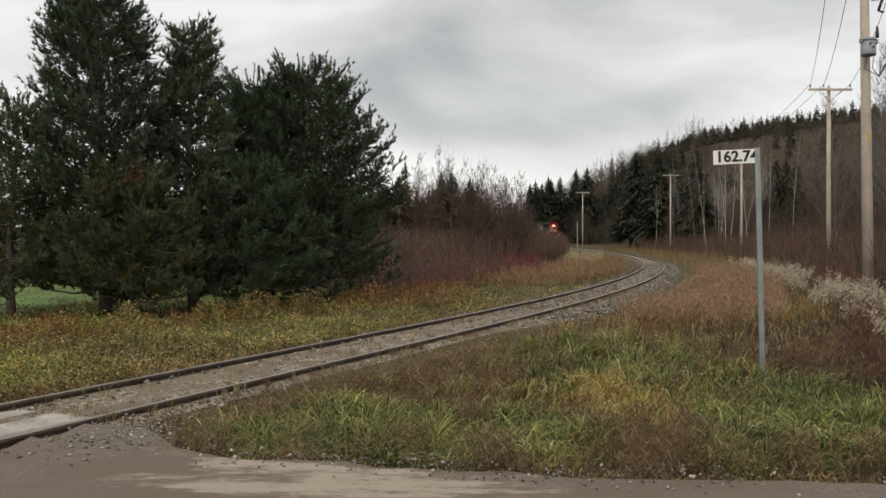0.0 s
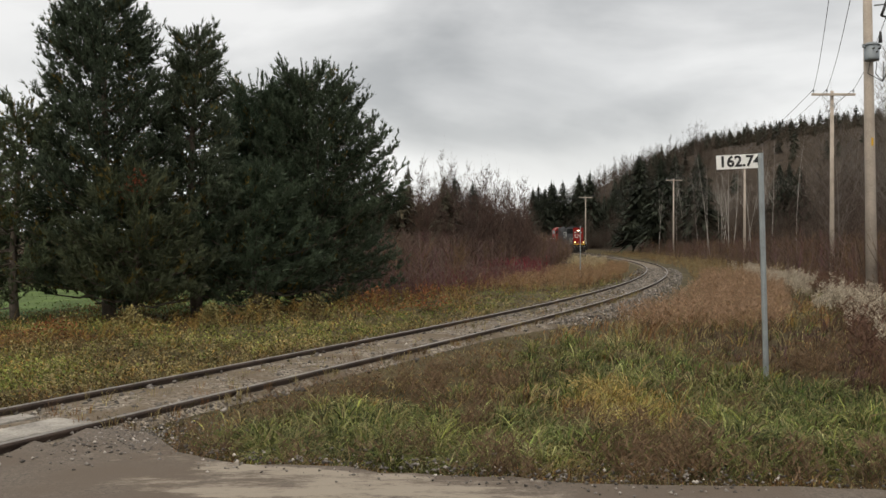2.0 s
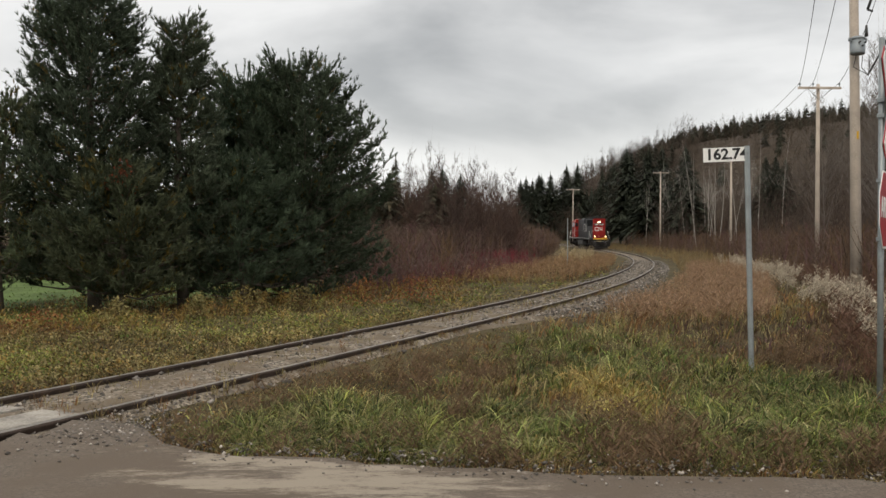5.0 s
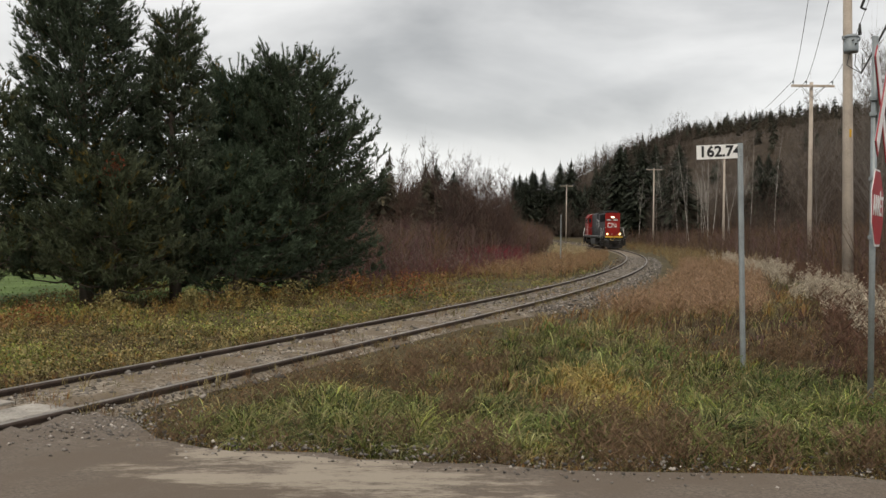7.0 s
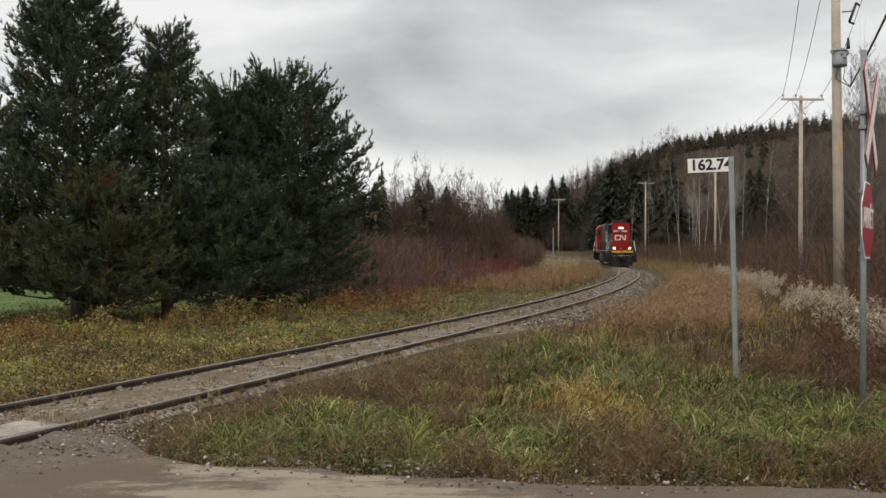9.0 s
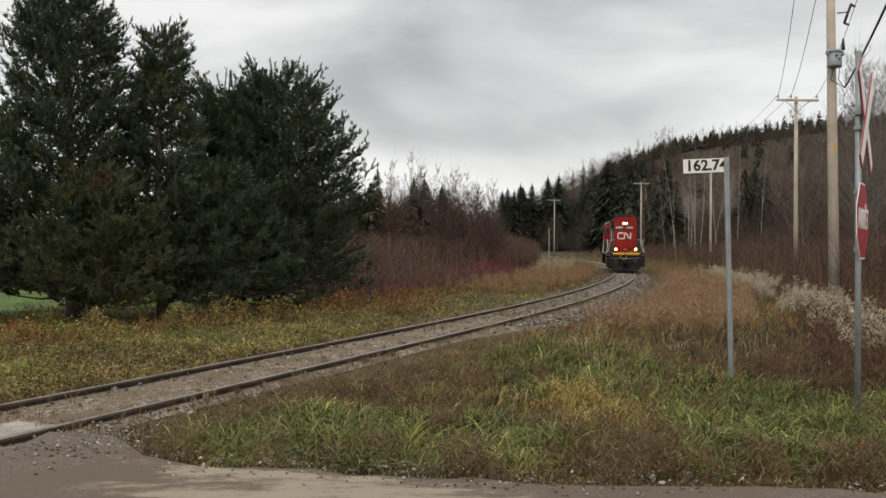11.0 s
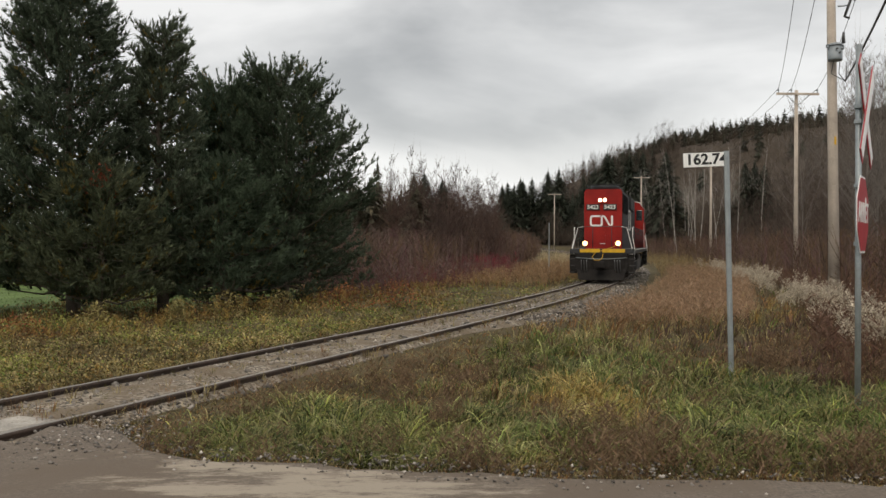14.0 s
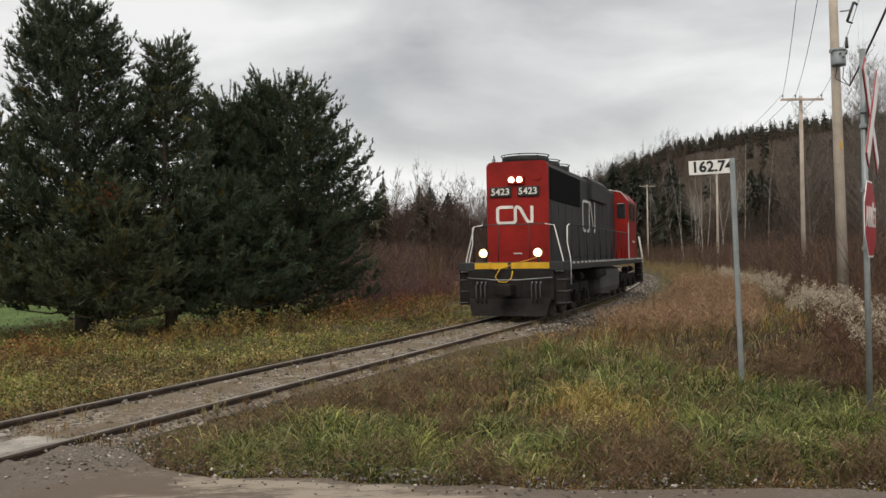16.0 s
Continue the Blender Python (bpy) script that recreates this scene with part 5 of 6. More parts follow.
    for _ in range(36):
        s, e = 142 + 58 * rng.random(), -(10.5 + 9 * rng.random())
        x, y = track_xy(s)
        th = float(np.interp(s, TS, TH))
        single("birch_tree", float(x - math.sin(th) * e), float(y + math.cos(th) * e), 10 + 5 * rng.random(), "slender leafless birch with pale bark", "birches at the hill's foot")
    for x, y, tall in ((20.5, 40, 11.5), (22.8, 44, 12.5), (25.5, 43, 12), (23.5, 52, 11), (19.6, 37.5, 9.5), (27.0, 50, 13), (26.2, 47, 12.2)):
        v, f, t = bare_arrays(rng, tall, (0.19, 0.165, 0.145), 110, 9, 0.7, 0.2, 0.34)
        ob = tagged(empty("bare_tree", x, y, ground_at(x, y) - 0.1), "leafless grey tree with fine twigs behind poles", "tree", "bare trees by the power line")
        ch = new("bare_crown", np_mesh("bare_crown", v, f, M_PLANT, t))
        ch.parent = ob
    for bearing, y, top in ((0.012, 76, 8.7), (0.031, 77, 8.2), (0.101, 196, 16.8), (0.106, 199, 17.6), (0.119, 203, 18.9), (0.124, 205, 18.6), (0.135, 201, 18.8), (0.152, 205, 21.0), (0.110, 215, 17.2),
                            (0.247, 150, 19.0), (0.262, 156, 20.0), (0.223, 160, 20.4), (0.292, 142, 18.5), (0.384, 128, 15.2), (0.395, 131, 15.6), (0.405, 126, 14.6), (0.113, 190, 16.4), (0.165, 195, 20.5)):
        x = bearing * y
        single("spruce_tree", x, y, top - ground_at(x, y), "dark spruce rising above the bare wood", "single spruces")



woods()


# ---- signs ----
def channel_post(bm, x, y, z0, z1, lean=(0, 0), w=0.06):
    """A flanged steel post."""
    out = [(-w / 2, 0), (-w / 2, 0.03), (-w / 4, 0.03), (-w / 4, 0.008), (w / 4, 0.008), (w / 4, 0.03), (w / 2, 0.03), (w / 2, 0), (w / 6, -0.012), (-w / 6, -0.012)]
    a = [bm.verts.new((x + p, y + q, z0)) for p, q in out]
    b = [bm.verts.new((x + lean[0] + p, y + lean[1] + q, z1)) for p, q in out]
    n = len(out)
    for i in range(n):
        bm.faces.new((a[i], a[(i + 1) % n], b[(i + 1) % n], b[i]))
    bm.faces.new(a[::-1]), bm.faces.new(b)
    bmesh.ops.recalc_face_normals(bm, faces=bm.faces[:])
    return bm


def mile_sign():
    x, y = 4.43, 12.0
    g = ground_at(x, y)
    thing = tagged(empty("milepost_sign", x, y, g), "white milepost board with black numerals on steel post", "sign")
    part("post", channel_post(bmesh.new(), 0, 0, -0.3, 3.02 - g, (-0.09, 0), 0.07), M_STEEL, thing)
    board = part("board", box(bmesh.new(), -0.30, 0.335, -0.004, 0.004, -0.098, 0.098, 0.003), M_SIGNWHITE, thing, "white enamel number board")
    board.matrix_basis = pose(-0.385, 0.035, 2.90 - g, 0, -2.4, -4)
    num = new("numerals", lettering("162.74", 0.150, M_SIGNBLACK, 0.004, 0.006))
    num.parent = board
    num.matrix_basis = pose(0.02, -0.0075, 0.0) @ Matrix.Diagonal((1.02, 1, 1, 1))
    for z in (2.94, 2.84):
        part("bolt", tube(bmesh.new(), [(-0.09, -0.05, z - g), (-0.09, 0.04, z - g)], 0.010, 8), M_STEEL, thing)


def stop_sign():
    x, y = 4.385, 8.4
    g = ground_at(x, y)
    turn = 54.9
    thing = tagged(empty("railway_crossing_sign", x, y, g, turn), "red stop sign below a railway crossbuck on steel post", "road sign")
    part("post", tube(bmesh.new(), [(0, 0.035, -0.3), (0, 0.035, 1.7), (0.0, 0.035, 3.66 - g)], 0.030, 10), M_STEEL, thing)
    r = 0.375 / math.cos(math.pi / 8)
    def octagon(rad, y0, y1):
        return prism(bmesh.new(), [(rad * math.cos(math.pi / 8 + k * math.pi / 4), rad * math.sin(math.pi / 8 + k * math.pi / 4)) for k in range(8)], y0, y1)
    plate = part("stop_plate", octagon(r, -0.003, 0.003), M_SIGNWHITE, thing, "white-rimmed octagonal plate")
    plate.matrix_basis = pose(0, -0.002, 1.985 - g)
    part("red_face", octagon(r - 0.022, -0.0075, -0.0035), M_SIGNRED, plate, "red reflective face")
    word = new("lettering", lettering("ARRÊT", 0.20, M_SIGNWHITE, 0.004, 0.004))
    word.parent = plate
    word.matrix_basis = pose(0, -0.011, 0.01) @ Matrix.Diagonal((0.80, 1, 1, 1))
    for k, (ang, off) in enumerate(((48, -0.030), (-48, -0.044))):
        m = pose(0, off, 2.98 - g, 0, ang, 0)
        blade = part("crossbuck_blade", box(bmesh.new(), -0.62, 0.62, -0.004, 0.004, -0.10, 0.10, 0.003), M_SIGNRED, thing, "crossbuck blade with red border")
        blade.matrix_basis = m
        part("white_strip", box(bmesh.new(), -0.59, 0.59, -0.008, -0.0045, -0.068, 0.068), M_SIGNWHITE, blade)
        part("back_plate", box(bmesh.new(), -0.60, 0.60, 0.0045, 0.012, -0.085, 0.085), M_STEEL, blade)
    for z in (1.70, 2.27, 2.9, 3.05):
        part("clamp", box(bmesh.new(), -0.045, 0.045, -0.004 + 0.006, 0.072, z - g - 0.02, z - g + 0.02, 0.004), M_STEEL, thing)


def whistle_post():
    x, y = 9.58, 62.0
    g = ground_at(x, y)
    thing = tagged(empty("marker_post", x, y, g), "slim grey marker post in dry grass", "post")
    part("post", box(bmesh.new(), -0.032, 0.032, -0.025, 0.025, -0.3, 3.55 - g, 0.006), M_STEEL, thing)
    part("cap", box(bmesh.new(), -0.038, 0.038, -0.03, 0.03, 3.55 - g, 3.58 - g, 0.004), M_STEEL, thing)


mile_sign()
stop_sign()
whistle_post()


# ---- power line ----
def insulator(parent, x, z, y=0.0):
    bm = tube(bmesh.new(), [(x, y, z), (x, y, z + 0.10)], 0.018, 6)
    tube(bm, [(x, y, z + 0.10), (x, y, z + 0.15), (x, y, z + 0.22)], 0.06, 8, 0.035)
    part("insulator", bm, M_TRANSF, parent)


POLES = []


def power_pole(x, y, top, r, label, arm=1.15, arm_z=None, lean=0.0, turn=0.0, arms=True):
    g = ground_at(x, y)
    thing = tagged(empty("utility_pole", x, y, g, turn), label, "utility pole", "poles of the power line")
    part("pole", tube(bmesh.new(), [(0, 0, -0.4), (lean * 0.5, 0, (top - g) / 2), (lean, 0, top - g)], r, 12, r * 0.68), M_POLE, thing)
    za = (arm_z or top - 0.22) - g
    if arms:
        part("crossarm", box(bmesh.new(), lean - arm, lean + arm, -r - 0.10, -r + 0.0, za - 0.06, za + 0.06, 0.01), M_POLE, thing)
        for sgn in (-1, 1):
            part("brace", tube(bmesh.new(), [(lean + sgn * 0.62, -r - 0.05, za - 0.05), (lean, -r - 0.02, za - 0.62)], 0.016, 6), M_STEEL, thing)
        for q in (-arm + 0.1, -0.35, arm - 0.1):
            insulator(thing, lean + q, za + 0.06, -r - 0.05)
    m = thing.matrix_basis
    POLES.append([m @ Vector((lean + q, -r - 0.05, za + 0.28)) for q in (-arm + 0.1, -0.35, arm - 0.1)])
    return thing, g


near_pole, g = power_pole(12.24, 25.0, 11.2, 0.165, "tall weathered wooden pole carrying a grey transformer", 1.2, 9.9, -0.18, 8)
bm = tube(bmesh.new(), [(-0.255, -0.36, 7.10 - g), (-0.255, -0.36, 7.16 - g), (-0.255, -0.36, 7.52 - g)], 0.195, 20, 0.205)
can = part("transformer", bm, M_TRANSF, near_pole, "grey cylindrical transformer can")
part("lid", tube(bmesh.new(), [(-0.255, -0.36, 7.52 - g), (-0.255, -0.36, 7.56 - g), (-0.255, -0.36, 7.60 - g)], 0.228, 20, 0.15), M_TRANSF, can)
for dx in (-0.235, 0.235):
    part("lifting_lug", box(bmesh.new(), -0.255 + dx - 0.035, -0.255 + dx + 0.035, -0.40, -0.32, 7.46 - g, 7.56 - g, 0.01), M_TRANSF, can)
for dx, dz in ((-0.09, 7.40), (0.0, 7.30), (0.09, 7.40)):
    part("terminal", tube(bmesh.new(), [(-0.255 + dx, -0.55, dz - g), (-0.255 + dx, -0.62, dz - g)], 0.022, 8), M_WIRE, can)
part("bracket", box(bmesh.new(), -0.12, 0.06, -0.2, -0.05, 7.2 - g, 7.28 - g, 0.01), M_STEEL, can)
part("bushing", tube(bmesh.new(), [(-0.03, -0.42, 7.6 - g), (-0.03, -0.42, 7.76 - g), (-0.03, -0.42, 7.92 - g)], 0.055, 8, 0.03), M_WIRE, can)
bm = tube(bmesh.new(), [(0.12, -0.25, 8.42 - g), (0.32, -0.28, 8.98 - g)], 0.04, 8)
tube(bm, [(0.12, -0.25, 8.42 - g), (0.28, -0.25, 8.38 - g)], 0.03, 6), tube(bm, [(0.32, -0.28, 8.98 - g), (0.44, -0.28, 8.9 - g)], 0.03, 6)
part("fuse_cutout", bm, M_WIRE, near_pole, "dark fuse cutout")
part("cutout_arm", tube(bmesh.new(), [(0.0, -0.1, 8.75 - g), (0.23, -0.25, 8.75 - g)], 0.022, 6), M_STEEL, near_pole)
part("number_tag", box(bmesh.new(), -0.135, -0.075, -0.172, -0.160, 4.72 - g, 4.95 - g, 0.003), M_YELLOW, near_pole, "small yellow tag")
power_pole(20.4, 46.0, 10.25, 0.13, "pale wooden pole with a crossarm and insulators", 1.15)
power_pole(30.2, 88.0, 11.55, 0.13, "pale wooden pole with a crossarm and insulators", 1.15)
power_pole(32.7, 125.0, 12.4, 0.13, "pale wooden pole with a crossarm and insulators", 1.15)
power_pole(26.5, 165.0, 12.5, 0.12, "far pale wooden pole with a crossarm", 1.3)
power_pole(21.3, 200.0, 13.2, 0.12, "far pale wooden pole with a crossarm", 1.3)
power_pole(19.4, 230.0, 13.5, 0.12, "far pale wooden pole with a crossarm", 1.3)
POLES.insert(0, [Vector((4.5 + q, -14, 11.0)) for q in (-1.0, 0.0, 1.0)])


def sagging(a, b, sag, r, name, label):
    pts = [a.lerp(b, q) - Vector((0, 0, sag * 4 * q * (1 - q))) for q in np.linspace(0, 1, 15)]
    bm = tube(bmesh.new(), pts, r, 5)
    ob = part(name, bm, M_WIRE, None)
    return tagged(ob, label, "wire", "wires of the power line")


for a, b in zip(POLES, POLES[1:]):
    for p, q in zip(a, b):
        sagging(p, q, 0.45, 0.011, "power_line_wire", "thin dark wire strung between utility poles")
tr = near_pole.matrix_basis @ Vector((0.15, -0.25, 6.55 - g))
sagging(tr, Vector((3.9, 4.0, 6.75)), 0.25, 0.026, "service_cable", "thick dark twisted service cable")
for k in range(3):
    a = near_pole.matrix_basis @ Vector((-0.22 + 0.2 * k, -0.24, 7.1 - g))
    mid = near_pole.matrix_basis @ Vector((-0.34 + 0.25 * k, -0.3, 6.75 - g))
    part("lead_wire", tube(bmesh.new(), [near_pole.matrix_basis.inverted() @ v for v in (a, mid, tr)], 0.012, 5), M_WIRE, near_pole)


# ---- locomotive ----
def stroke(bm, pts, w, y, depth=0.012):
    """A flat painted band of width w along points (x, z), on the plane y."""
    pts = [Vector((p[0], 0, p[1])) for k, p in enumerate(pts) if k == 0 or math.dist(p, pts[k - 1]) > 1e-4]
    L, R = [], []
    for i, p in enumerate(pts):
        d0 = (p - pts[i - 1]).normalized() if i else (pts[1] - p).normalized()
        d1 = (pts[i + 1] - p).normalized() if i < len(pts) - 1 else d0
        n = Vector((-(d0 + d1).z, 0, (d0 + d1).x)).normalized()
        k = w / 2 / max(0.4, n.dot(Vector((-d0.z, 0, d0.x))))
        L.append(p + n * k), R.append(p - n * k)
    ring = L + R[::-1]
    k = len(pts)
    a = [bm.verts.new((v.x, y, v.z)) for v in ring]
    b = [bm.verts.new((v.x, y + depth, v.z)) for v in ring]
    n = len(ring)
    for i in range(k - 1):
        bm.faces.new((a[i], a[i + 1], a[n - 2 - i], a[n - 1 - i]))
        bm.faces.new((b[i], b[n - 1 - i], b[n - 2 - i], b[i + 1]))
    for i in range(n):
        bm.faces.new((a[i], b[i], b[(i + 1) % n], a[(i + 1) % n]))
    bmesh.ops.recalc_face_normals(bm, faces=bm.faces[:])
    return bm


def rounded(corners, r, n=4):
    """A line through the corners, with the inner corners rounded."""
    out = [corners[0]]
    for a, b, c in zip(corners, corners[1:], corners[2:]):
        a, b, c = (Vector((*q, 0)) for q in (a, b, c))
        u, v = (a - b).normalized() * min(r, (a - b).length / 2), (c - b).normalized() * min(r, (c - b).length / 2)
        for q in np.linspace(0, 1, n + 1):
            p = (b + u) * (1 - q) ** 2 + b * 2 * q * (1 - q) + (b + v) * q * q
            out.append((p.x, p.y))
    return out + [corners[-1]]


def mark(bm, y, at=None, wide=1.0, high=1.0):
    """The white emblem: an open rounded band and a folded band beside it."""
    band = rounded([(-0.06, 0.27), (-0.56, 0.27), (-0.56, -0.27), (0.0, -0.27), (0.0, 0.27), (0.13, 0.27), (0.40, -0.27), (0.52, -0.27), (0.52, 0.30)], 0.11)
    return stroke(bm, [(x * wide, z * high) for x, z in band], 0.088, y)


def locomotive():
    loco = tagged(empty("locomotive"), "red and black diesel locomotive running long hood first", "locomotive")
    deck = part("deck", box(bmesh.new(), -1.5, 1.5, 0.0, 19.3, 1.36, 1.60, 0.02), M_BLACK, loco)
    for sx in (-1, 1):
        for k in range(26):
            y = 1.3 + k * 0.68
            part("edge_stripe", box(bmesh.new(), sx * 1.506 - 0.004, sx * 1.506 + 0.004, y, y + 0.30, 1.53, 1.585), M_WHITE, deck)
    for x0, x1 in ((-1.02, -0.07), (0.03, 1.10)):
        part("end_sill_stripe", box(bmesh.new(), x0, x1, -0.03, 0.01, 1.42, 1.59, 0.006), M_YELLOW, loco, "yellow end sill stripe")
    # pilot, plough, coupler
    bm = box(bmesh.new(), -1.22, 1.22, -0.02, 0.35, 0.55, 1.36, 0.03)
    part("pilot", bm, M_GRIME, loco)
    bm = prism(bmesh.new(), [(-1.16, 0.60), (1.16, 0.60), (1.04, 0.13), (-1.04, 0.13)], -0.10, 0.02)
    for v in bm.verts:
        if v.co.y < -0.05:
            v.co.y -= 0.28 * (1 - abs(v.co.x) / 1.5) + (0.10 if v.co.z < 0.4 else 0)
    part("plough", bm, M_GRIME, loco, "scuffed dark snow plough")
    bm = box(bmesh.new(), -0.16, 0.16, -0.55, 0.0, 0.72, 0.98, 0.03)
    box(bm, -0.28, 0.20, -0.78, -0.5, 0.70, 1.02, 0.06)
    box(bm, -0.32, 0.32, -0.06, 0.02, 0.62, 1.1, 0.03)
    part("coupler", bm, M_GRIME, loco)
    part("cut_lever", tube(bmesh.new(), [(-1.2, -0.12, 1.18), (-0.3, -0.3, 1.12), (0.3, -0.3, 1.12), (1.2, -0.12, 1.18)], 0.014, 6), M_STEEL, loco)
    for x in (-0.95, -0.82, -0.7, 0.62, 0.74, 0.86):
        part("air_hose", tube(bmesh.new(), [(x, -0.05, 1.02), (x + 0.02, -0.22, 0.95), (x + 0.03, -0.24, 0.66), (x + 0.06, -0.2, 0.48)], 0.022, 7), M_WIRE, loco)
        part("hose_valve", box(bmesh.new(), x - 0.02, x + 0.02, -0.07, -0.02, 1.02, 1.07, 0.005), M_STEEL, loco)
    part("hose_cable", tube(bmesh.new(), [(0.72, 0.84, 1.78), (0.45, 0.4, 1.66), (0.2, -0.02, 1.58), (-0.28, -0.06, 1.42), (-0.42, -0.08, 1.20), (-0.30, -0.10, 1.06), (-0.10, -0.10, 1.05), (0.04, -0.07, 1.16), (0.08, -0.06, 1.36)], 0.016, 7), M_YELLOW, loco, "dirty yellow jumper cable")
    part("hose_cable", tube(bmesh.new(), [(-0.56, -0.06, 1.62), (-0.62, -0.08, 1.50), (-0.50, -0.09, 1.46), (-0.40, -0.08, 1.40)], 0.016, 7), M_YELLOW, loco)
    # corner steps
    for sx in (-1, 1):
        for y0 in (0.12, 18.5):
            steps = part("step_well", box(bmesh.new(), sx * 1.36 - 0.16, sx * 1.36 + 0.16, y0, y0 + 0.62, 0.42, 1.37, 0.02), M_GRIME, loco)
            for z in (0.46, 0.78, 1.10):
                part("step_tread", box(bmesh.new(), sx * 1.42 - 0.14, sx * 1.42 + 0.14, y0 - 0.03, y0 + 0.66, z, z + 0.035, 0.006), M_TANK, steps)
        part("step_edge", box(bmesh.new(), sx * 1.36 - 0.11, sx * 1.36 + 0.11, 0.07, 0.11, 1.335, 1.36), M_WHITE, loco)
    # long hood
    def hood_outline(w, z1, c=0.13):
        return [(-w, 1.60), (w, 1.60), (w, z1 - c), (w - c * 0.35, z1 - c * 0.35), (w - c, z1), (-w + c, z1), (-w + c * 0.35, z1 - c * 0.35), (-w, z1 - c)]
    part("long_hood", prism(bmesh.new(), hood_outline(0.895, 4.47), 0.98, 14.3), M_DGREY, loco, "grey-black long hood")
    part("hood_end", prism(bmesh.new(), hood_outline(0.905, 4.49), 0.90, 1.02), M_RED, loco, "red hood end")
    part("end_door", box(bmesh.new(), 0.12, 0.84, 0.885, 0.905, 1.64, 2.72, 0.008), M_RED, loco)
    part("door_handle", box(bmesh.new(), -0.12, 0.12, 0.86, 0.89, 1.83, 1.86), M_WHITE, loco)
    part("round_cover", tube(bmesh.new(), [(0.62, 0.905, 4.05), (0.62, 0.87, 4.05)], 0.12, 16), M_RED, loco)
    part("emblem", mark(bmesh.new(), 0.886, None, 0.94, 0.84), M_WHITE, loco, "white emblem on hood end").matrix_basis = pose(-0.06, 0, 2.95)
    for sx, xc in ((-1, -0.48), (1, 0.33)):
        b = part("number_board", box(bmesh.new(), xc - 0.32, xc + 0.32, 0.845, 0.90, 3.47, 3.76, 0.02), M_SIGNBLACK, loco, "black number board")
        t = new("numerals", lettering("5423", 0.19, M_WHITE, 0.004, 0.005))
        t.parent = b
        t.matrix_basis = pose(xc, 0.841, 3.615) @ Matrix.Diagonal((1.06, 1, 1, 1))
    h = part("headlight", box(bmesh.new(), -0.27, 0.23, 0.80, 0.90, 3.82, 4.08, 0.03), M_RED, loco)
    for x in (-0.135, 0.095):
        part("lens", tube(bmesh.new(), [(x, 0.80, 3.95), (x, 0.782, 3.95)], 0.085, 18), M_HEAD, h, "lit warm white headlight")
    for x in (-0.776, 0.776):
        d = part("ditch_light", tube(bmesh.new(), [(x, 0.16, 1.86), (x, 0.02, 1.86)], 0.13, 16, 0.14), M_BLACK, loco)
        part("lens", tube(bmesh.new(), [(x, 0.02, 1.86), (x, 0.004, 1.86)], 0.116, 18), M_DITCH, d, "lit amber-white ditch light")
        part("bracket", box(bmesh.new(), x - 0.03, x + 0.03, 0.06, 0.12, 1.59, 1.76), M_BLACK, d)
    # roof gear
    for y, r in ((1.95, 0.70), (3.55, 0.70), (5.15, 0.70)):
        fan = part("radiator_fan", tube(bmesh.new(), [(0, y, 4.46), (0, y, 4.66), (0, y, 4.70)], r, 28, r * 0.96), M_BLACK, loco)
        bm = tube(bmesh.new(), [(math.cos(a) * r * 1.02, y + math.sin(a) * r * 1.02, 4.745) for a in np.linspace(0, math.tau, 25)], 0.014, 5)
        for a in np.linspace(0, math.tau, 9)[:-1]:
            tube(bm, [(math.cos(a) * r, y + math.sin(a) * r, 4.5), (math.cos(a) * r, y + math.sin(a) * r, 4.745)], 0.012, 5)
        part("guard", bm, M_DGREY, fan)
    part("brake_housing", prism(bmesh.new(), [(-1.02, 3.75), (1.02, 3.75), (1.02, 4.42), (0.85, 4.56), (-0.85, 4.56), (-1.02, 4.42)], 7.7, 11.4), M_BLACK, loco)
    part("exhaust_stack", box(bmesh.new(), -0.3, 0.3, 11.8, 12.7, 4.45, 4.68, 0.03), M_BLACK, loco)
    part("aerial", tube(bmesh.new(), [(-0.78, 1.3, 4.45), (-0.78, 1.3, 4.72)], 0.02, 6), M_BLACK, loco)
    part("lifting_eye", tube(bmesh.new(), [(-0.70 + 0.05 * math.cos(a), 1.0, 4.55 + 0.05 * math.sin(a)) for a in np.linspace(0, math.tau, 13)], 0.012, 5), M_BLACK, loco)
    for sx in (-1, 1):
        part("roof_edge", box(bmesh.new(), sx * 0.84 - 0.02, sx * 0.84 + 0.02, 1.05, 14.24, 4.425, 4.455), M_TANK, loco)
        gr = part("radiator_grille", box(bmesh.new(), sx * 0.905 - 0.02, sx * 0.905 + 0.02, 1.15, 5.9, 3.38, 4.30, 0.008), M_GRILLE, loco, "black radiator intake grille")
        for k in range(14):
            z = 3.43 + k * 0.062
            part("slat", box(bmesh.new(), sx * 0.93 - 0.008, sx * 0.93 + 0.008, 1.22, 5.85, z, z + 0.022), M_GRILLE, gr)
        for k in range(12):
            y = 1.25 + k * 1.07
            top = 3.30 if y < 7.2 else (3.66 if y < 11.2 else 4.1)
            door = part("hood_door", box(bmesh.new(), sx * 0.903 - 0.012, sx * 0.903 + 0.012, y, y + 1.02, 1.72, top, 0.006), M_DGREY, loco)
            part("latch", box(bmesh.new(), sx * 0.922 - 0.008, sx * 0.922 + 0.008, y + 0.93, y + 0.97, 2.45, 2.60), M_BLACK, door)
        em = part("emblem", mark(bmesh.new(), -0.006, None, 2.3, 1.9), M_WHITE, loco, "large white emblem on hood side")
        em.matrix_basis = pose(sx * 0.934, 7.6, 3.12, 0, 0, 90 * sx)
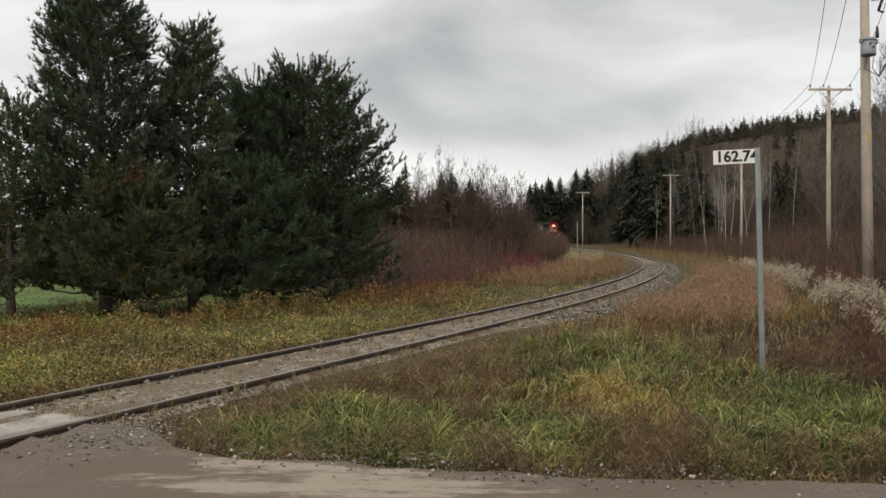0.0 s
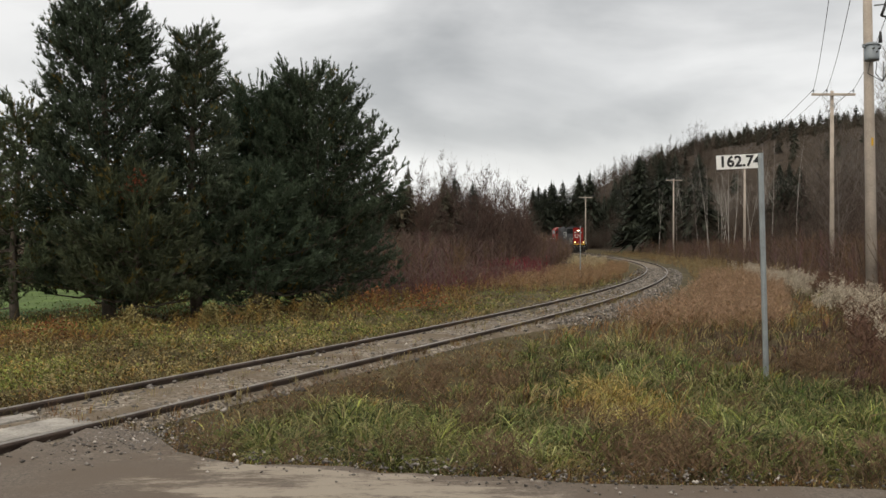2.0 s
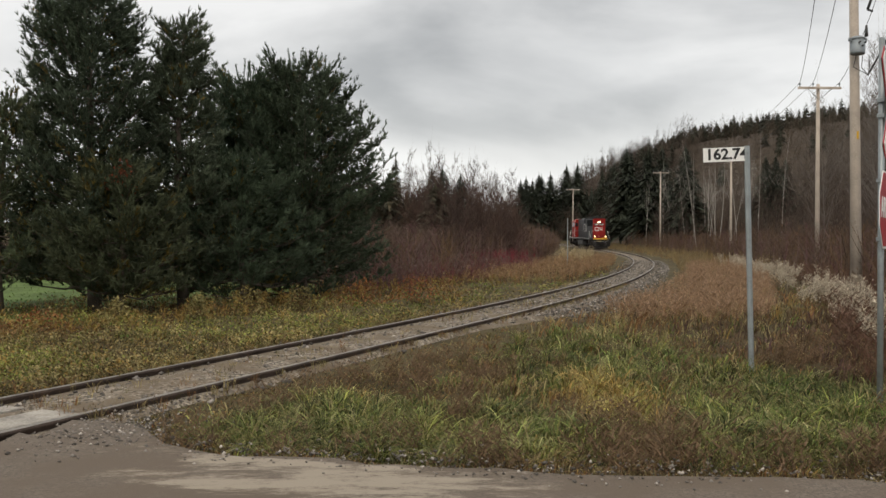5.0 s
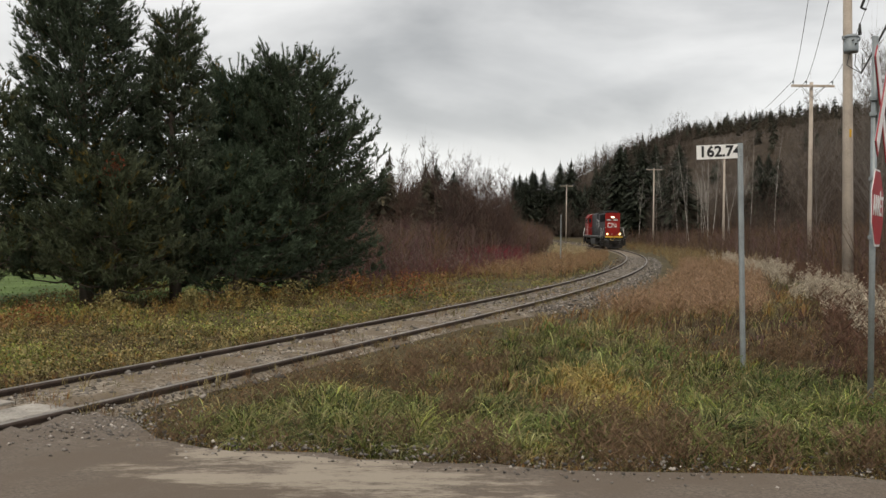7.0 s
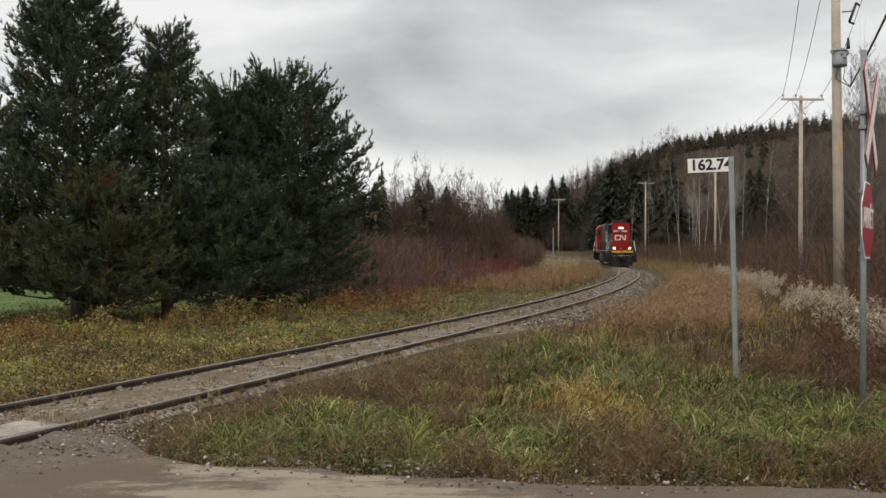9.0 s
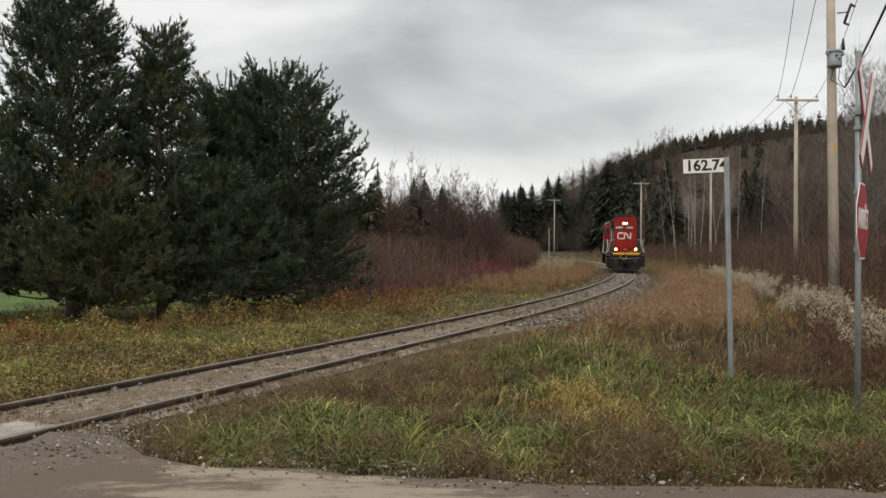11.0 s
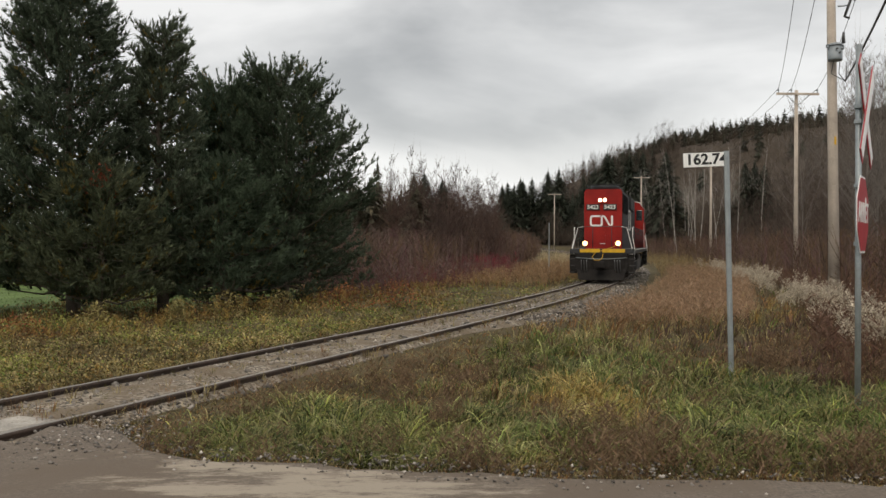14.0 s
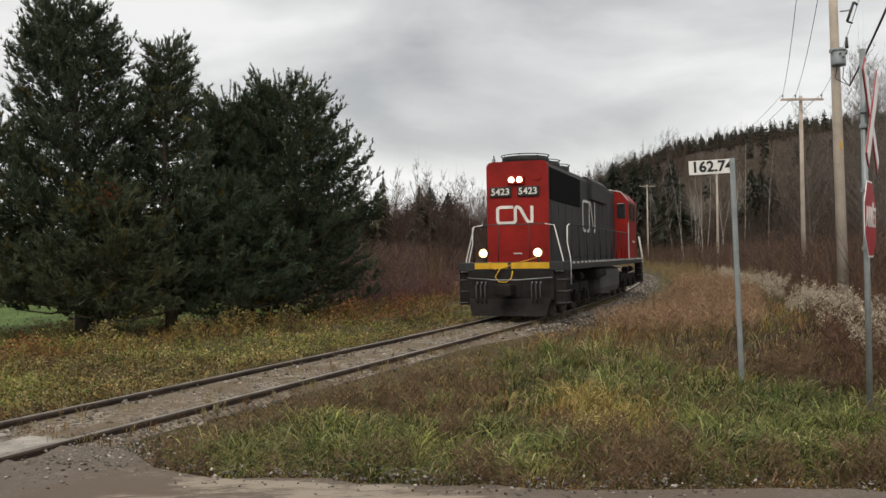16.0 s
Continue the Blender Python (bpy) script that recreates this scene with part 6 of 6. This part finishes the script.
        # cab
        for y, h2, w2 in ((15.05, 0.62, 0.75), (16.25, 0.62, 0.75)):
            wn_ = part("cab_window", box(bmesh.new(), sx * 1.47 - 0.012, sx * 1.47 + 0.012, y - w2 / 2, y + w2 / 2, 3.28, 3.95, 0.02), M_GLASS, loco, "dark cab side window")
            part("window_frame", box(bmesh.new(), sx * 1.462 - 0.01, sx * 1.462 + 0.01, y - w2 / 2 - 0.06, y + w2 / 2 + 0.06, 3.22, 4.01, 0.02), M_BLACK, wn_)
        part("cab_stripe", box(bmesh.new(), sx * 1.472 - 0.01, sx * 1.472 + 0.01, 14.26, 14.40, 1.62, 3.1), M_WHITE, loco, "white painted edge stripe")
        part("cab_writing", box(bmesh.new(), sx * 1.472 - 0.008, sx * 1.472 + 0.008, 15.7, 16.4, 2.28, 2.36), M_WHITE, loco, "small unreadable white marking")
    part("cab", prism(bmesh.new(), [(-1.46, 1.60), (1.46, 1.60), (1.46, 4.05), (1.18, 4.42), (0.6, 4.55), (-0.6, 4.55), (-1.18, 4.42), (-1.46, 4.05)], 14.25, 17.2), M_RED, loco, "red crew cab")
    for sx in (-1, 1):
        # white bar along the roof's slope: edge highlight built as a painted tube
        part("roof_slope_highlight", tube(bmesh.new(), [(sx * 1.475, 14.24, 4.05), (sx * 1.19, 14.24, 4.43), (sx * 0.6, 14.24, 4.56)], 0.018, 6), M_WHITE, loco)
        part("cab_back_window", box(bmesh.new(), sx * 1.18 - 0.18, sx * 1.18 + 0.18, 14.23, 14.26, 3.3, 3.95, 0.02), M_GLASS, loco)
    part("short_hood", prism(bmesh.new(), hood_outline(1.0, 3.3, 0.2), 17.2, 18.8), M_RED, loco)
    # handrails
    for sx in (-1, 1):
        rail_a = [(sx * 1.40, 0.40, 0.95), (sx * 1.40, 0.40, 1.66), (sx * 1.16, 0.42, 2.62), (sx * 0.9, 0.42, 2.66)]
        rail_b = [(sx * 1.50, 1.0, 0.95), (sx * 1.50, 1.0, 1.66), (sx * 1.40, 1.04, 2.14), (sx * 1.40, 1.06, 2.60), (sx * 1.42, 1.3, 2.66)]
        part("grab_rail", tube(bmesh.new(), rail_a, 0.018, 8), M_WHITE, loco, "white corner grab rail")
        part("grab_rail", tube(bmesh.new(), rail_b, 0.018, 8), M_WHITE, loco, "white corner grab rail")
        part("handrail", tube(bmesh.new(), [(sx * 1.42, 1.3, 2.66), (sx * 1.44, 14.2, 2.66)], 0.020, 8), M_BLACK, loco, "long dark side handrail")
        for k in range(10):
            y = 1.35 + k * 1.33
            part("stanchion", tube(bmesh.new(), [(sx * 1.46, y, 1.58), (sx * 1.44, y, 2.66)], 0.020, 6), M_BLACK, loco)
        for y in (18.9, 19.25):
            part("grab_rail", tube(bmesh.new(), [(sx * 1.5, y, 0.9), (sx * 1.5, y, 1.7), (sx * 1.36, y, 2.6)], 0.022, 8), M_WHITE, loco)
        part("stanchion", tube(bmesh.new(), [(sx * 0.45, 0.42, 1.6), (sx * 0.45, 0.42, 2.66)], 0.016, 6), M_BLACK, loco)
    part("end_handrail", tube(bmesh.new(), [(-0.9, 0.42, 2.66), (0.9, 0.42, 2.66)], 0.016, 8), M_TANK, loco)
    # tank and trucks
    bm = box(bmesh.new(), -1.36, 1.36, 7.3, 12.2, 0.34, 1.30, 0.26)
    tank = part("fuel_tank", bm, M_TANK, loco, "dusty grey fuel tank")
    part("air_tank", tube(bmesh.new(), [(1.22, 6.0, 1.13), (1.22, 8.2, 1.13)], 0.2, 14), M_GRIME, loco)
    wheels = []
    for yc in (3.2, 17.1 - 0.9):
        truck = part("truck", box(bmesh.new(), -0.95, 0.95, yc - 2.0, yc + 2.0, 0.62, 0.98, 0.05), M_GRIME, loco, "grimy three-axle truck")
        for sx in (-1, 1):
            bm = box(bmesh.new(), sx * 1.1 - 0.09, sx * 1.1 + 0.09, yc - 2.45, yc + 2.45, 0.62, 0.92, 0.05)
            for dy in (-1.68, 0.0, 1.68):
                box(bm, sx * 1.13 - 0.13, sx * 1.13 + 0.13, yc + dy - 0.24, yc + dy + 0.24, 0.34, 0.74, 0.05)
                tube(bm, [(sx * 1.24, yc + dy, 0.50), (sx * 1.31, yc + dy, 0.50)], 0.15, 12)
            part("side_frame", bm, M_GRIME, truck)
            for dy in (-0.84, 0.84):
                part("spring", tube(bmesh.new(), [(sx * 1.12 + 0.09 * math.cos(a), yc + dy + 0.09 * math.sin(a), 0.38 + a * 0.0105) for a in np.linspace(0, 8 * math.tau, 65)], 0.020, 5), M_GRIME, truck)
                part("brake_cylinder", tube(bmesh.new(), [(sx * 1.16, yc + dy - 0.3, 1.1), (sx * 1.16, yc + dy + 0.3, 1.1)], 0.13, 12), M_GRIME, truck)
        for dy in (-1.68, 0.0, 1.68):
            bm = tube(bmesh.new(), [(-1.18, 0, 0), (1.18, 0, 0)], 0.09, 10)
            for sx in (-1, 1):
                tube(bm, [(sx * 0.69, 0, 0), (sx * 0.72, 0, 0), (sx * 0.83, 0, 0)], 0.53, 28, 0.50)
                for a in np.linspace(0, math.tau, 7)[:-1]:
                    tube(bm, [(sx * 0.82, 0.3 * math.cos(a), 0.3 * math.sin(a)), (sx * 0.845, 0.3 * math.cos(a), 0.3 * math.sin(a))], 0.05, 6)
            w = part("wheelset", bm, M_RAIL, truck, "steel wheels on axle")
            w.matrix_basis = pose(0, yc + dy, 0.508)
            wheels.append((w, yc + dy))
    return loco, wheels


LOCO, WHEELS = locomotive()
RUN = [(0.0, 214.4), (1.0, 204.86), (1.5, 200.07), (2.0, 195.20), (3.0, 185.24), (3.5, 180.23), (4.0, 175.25), (6.5, 150.30), (7.0, 145.38), (7.5, 140.51), (8.5, 130.82), (9.0, 126.0), (11.5, 102.17), (12.0, 97.30), (12.5, 92.30), (13.0, 87.26), (13.5, 82.33), (14.0, 77.60), (14.5, 72.86), (15.0, 68.32), (15.5, 63.90), (16.0, 59.37)]


def loco_pose(s):
    """The locomotive with its leading end s metres along the track, both trucks on the line."""
    ax, ay = track_xy(s + 3.2)
    bx, by = track_xy(s + 16.2)
    za, zb = float(track_z(s + 3.2)), float(track_z(s + 16.2))
    d = Vector((bx - ax, by - ay, zb - za)).normalized()
    turn = math.degrees(math.atan2(d.y, d.x)) - 90
    o = Vector((ax, ay, za)) - d * 3.2
    return pose(o.x, o.y, o.z, 0, 0, turn) @ pose(0, 0, 0, math.degrees(math.asin(d.z)))


def motions():
    walk(LOCO, [(t, loco_pose(s)) for t, s in RUN])
    times, places = [r[0] for r in RUN], [r[1] for r in RUN]
    for w, y in WHEELS:
        rows = []
        for k in range(0, 241):
            t = k / 15
            rolled = (places[0] - np.interp(t, times, places)) / 0.508
            rows.append((t, pose(0, y, 0.508, math.degrees(rolled))))
        walk(w, rows)


motions()
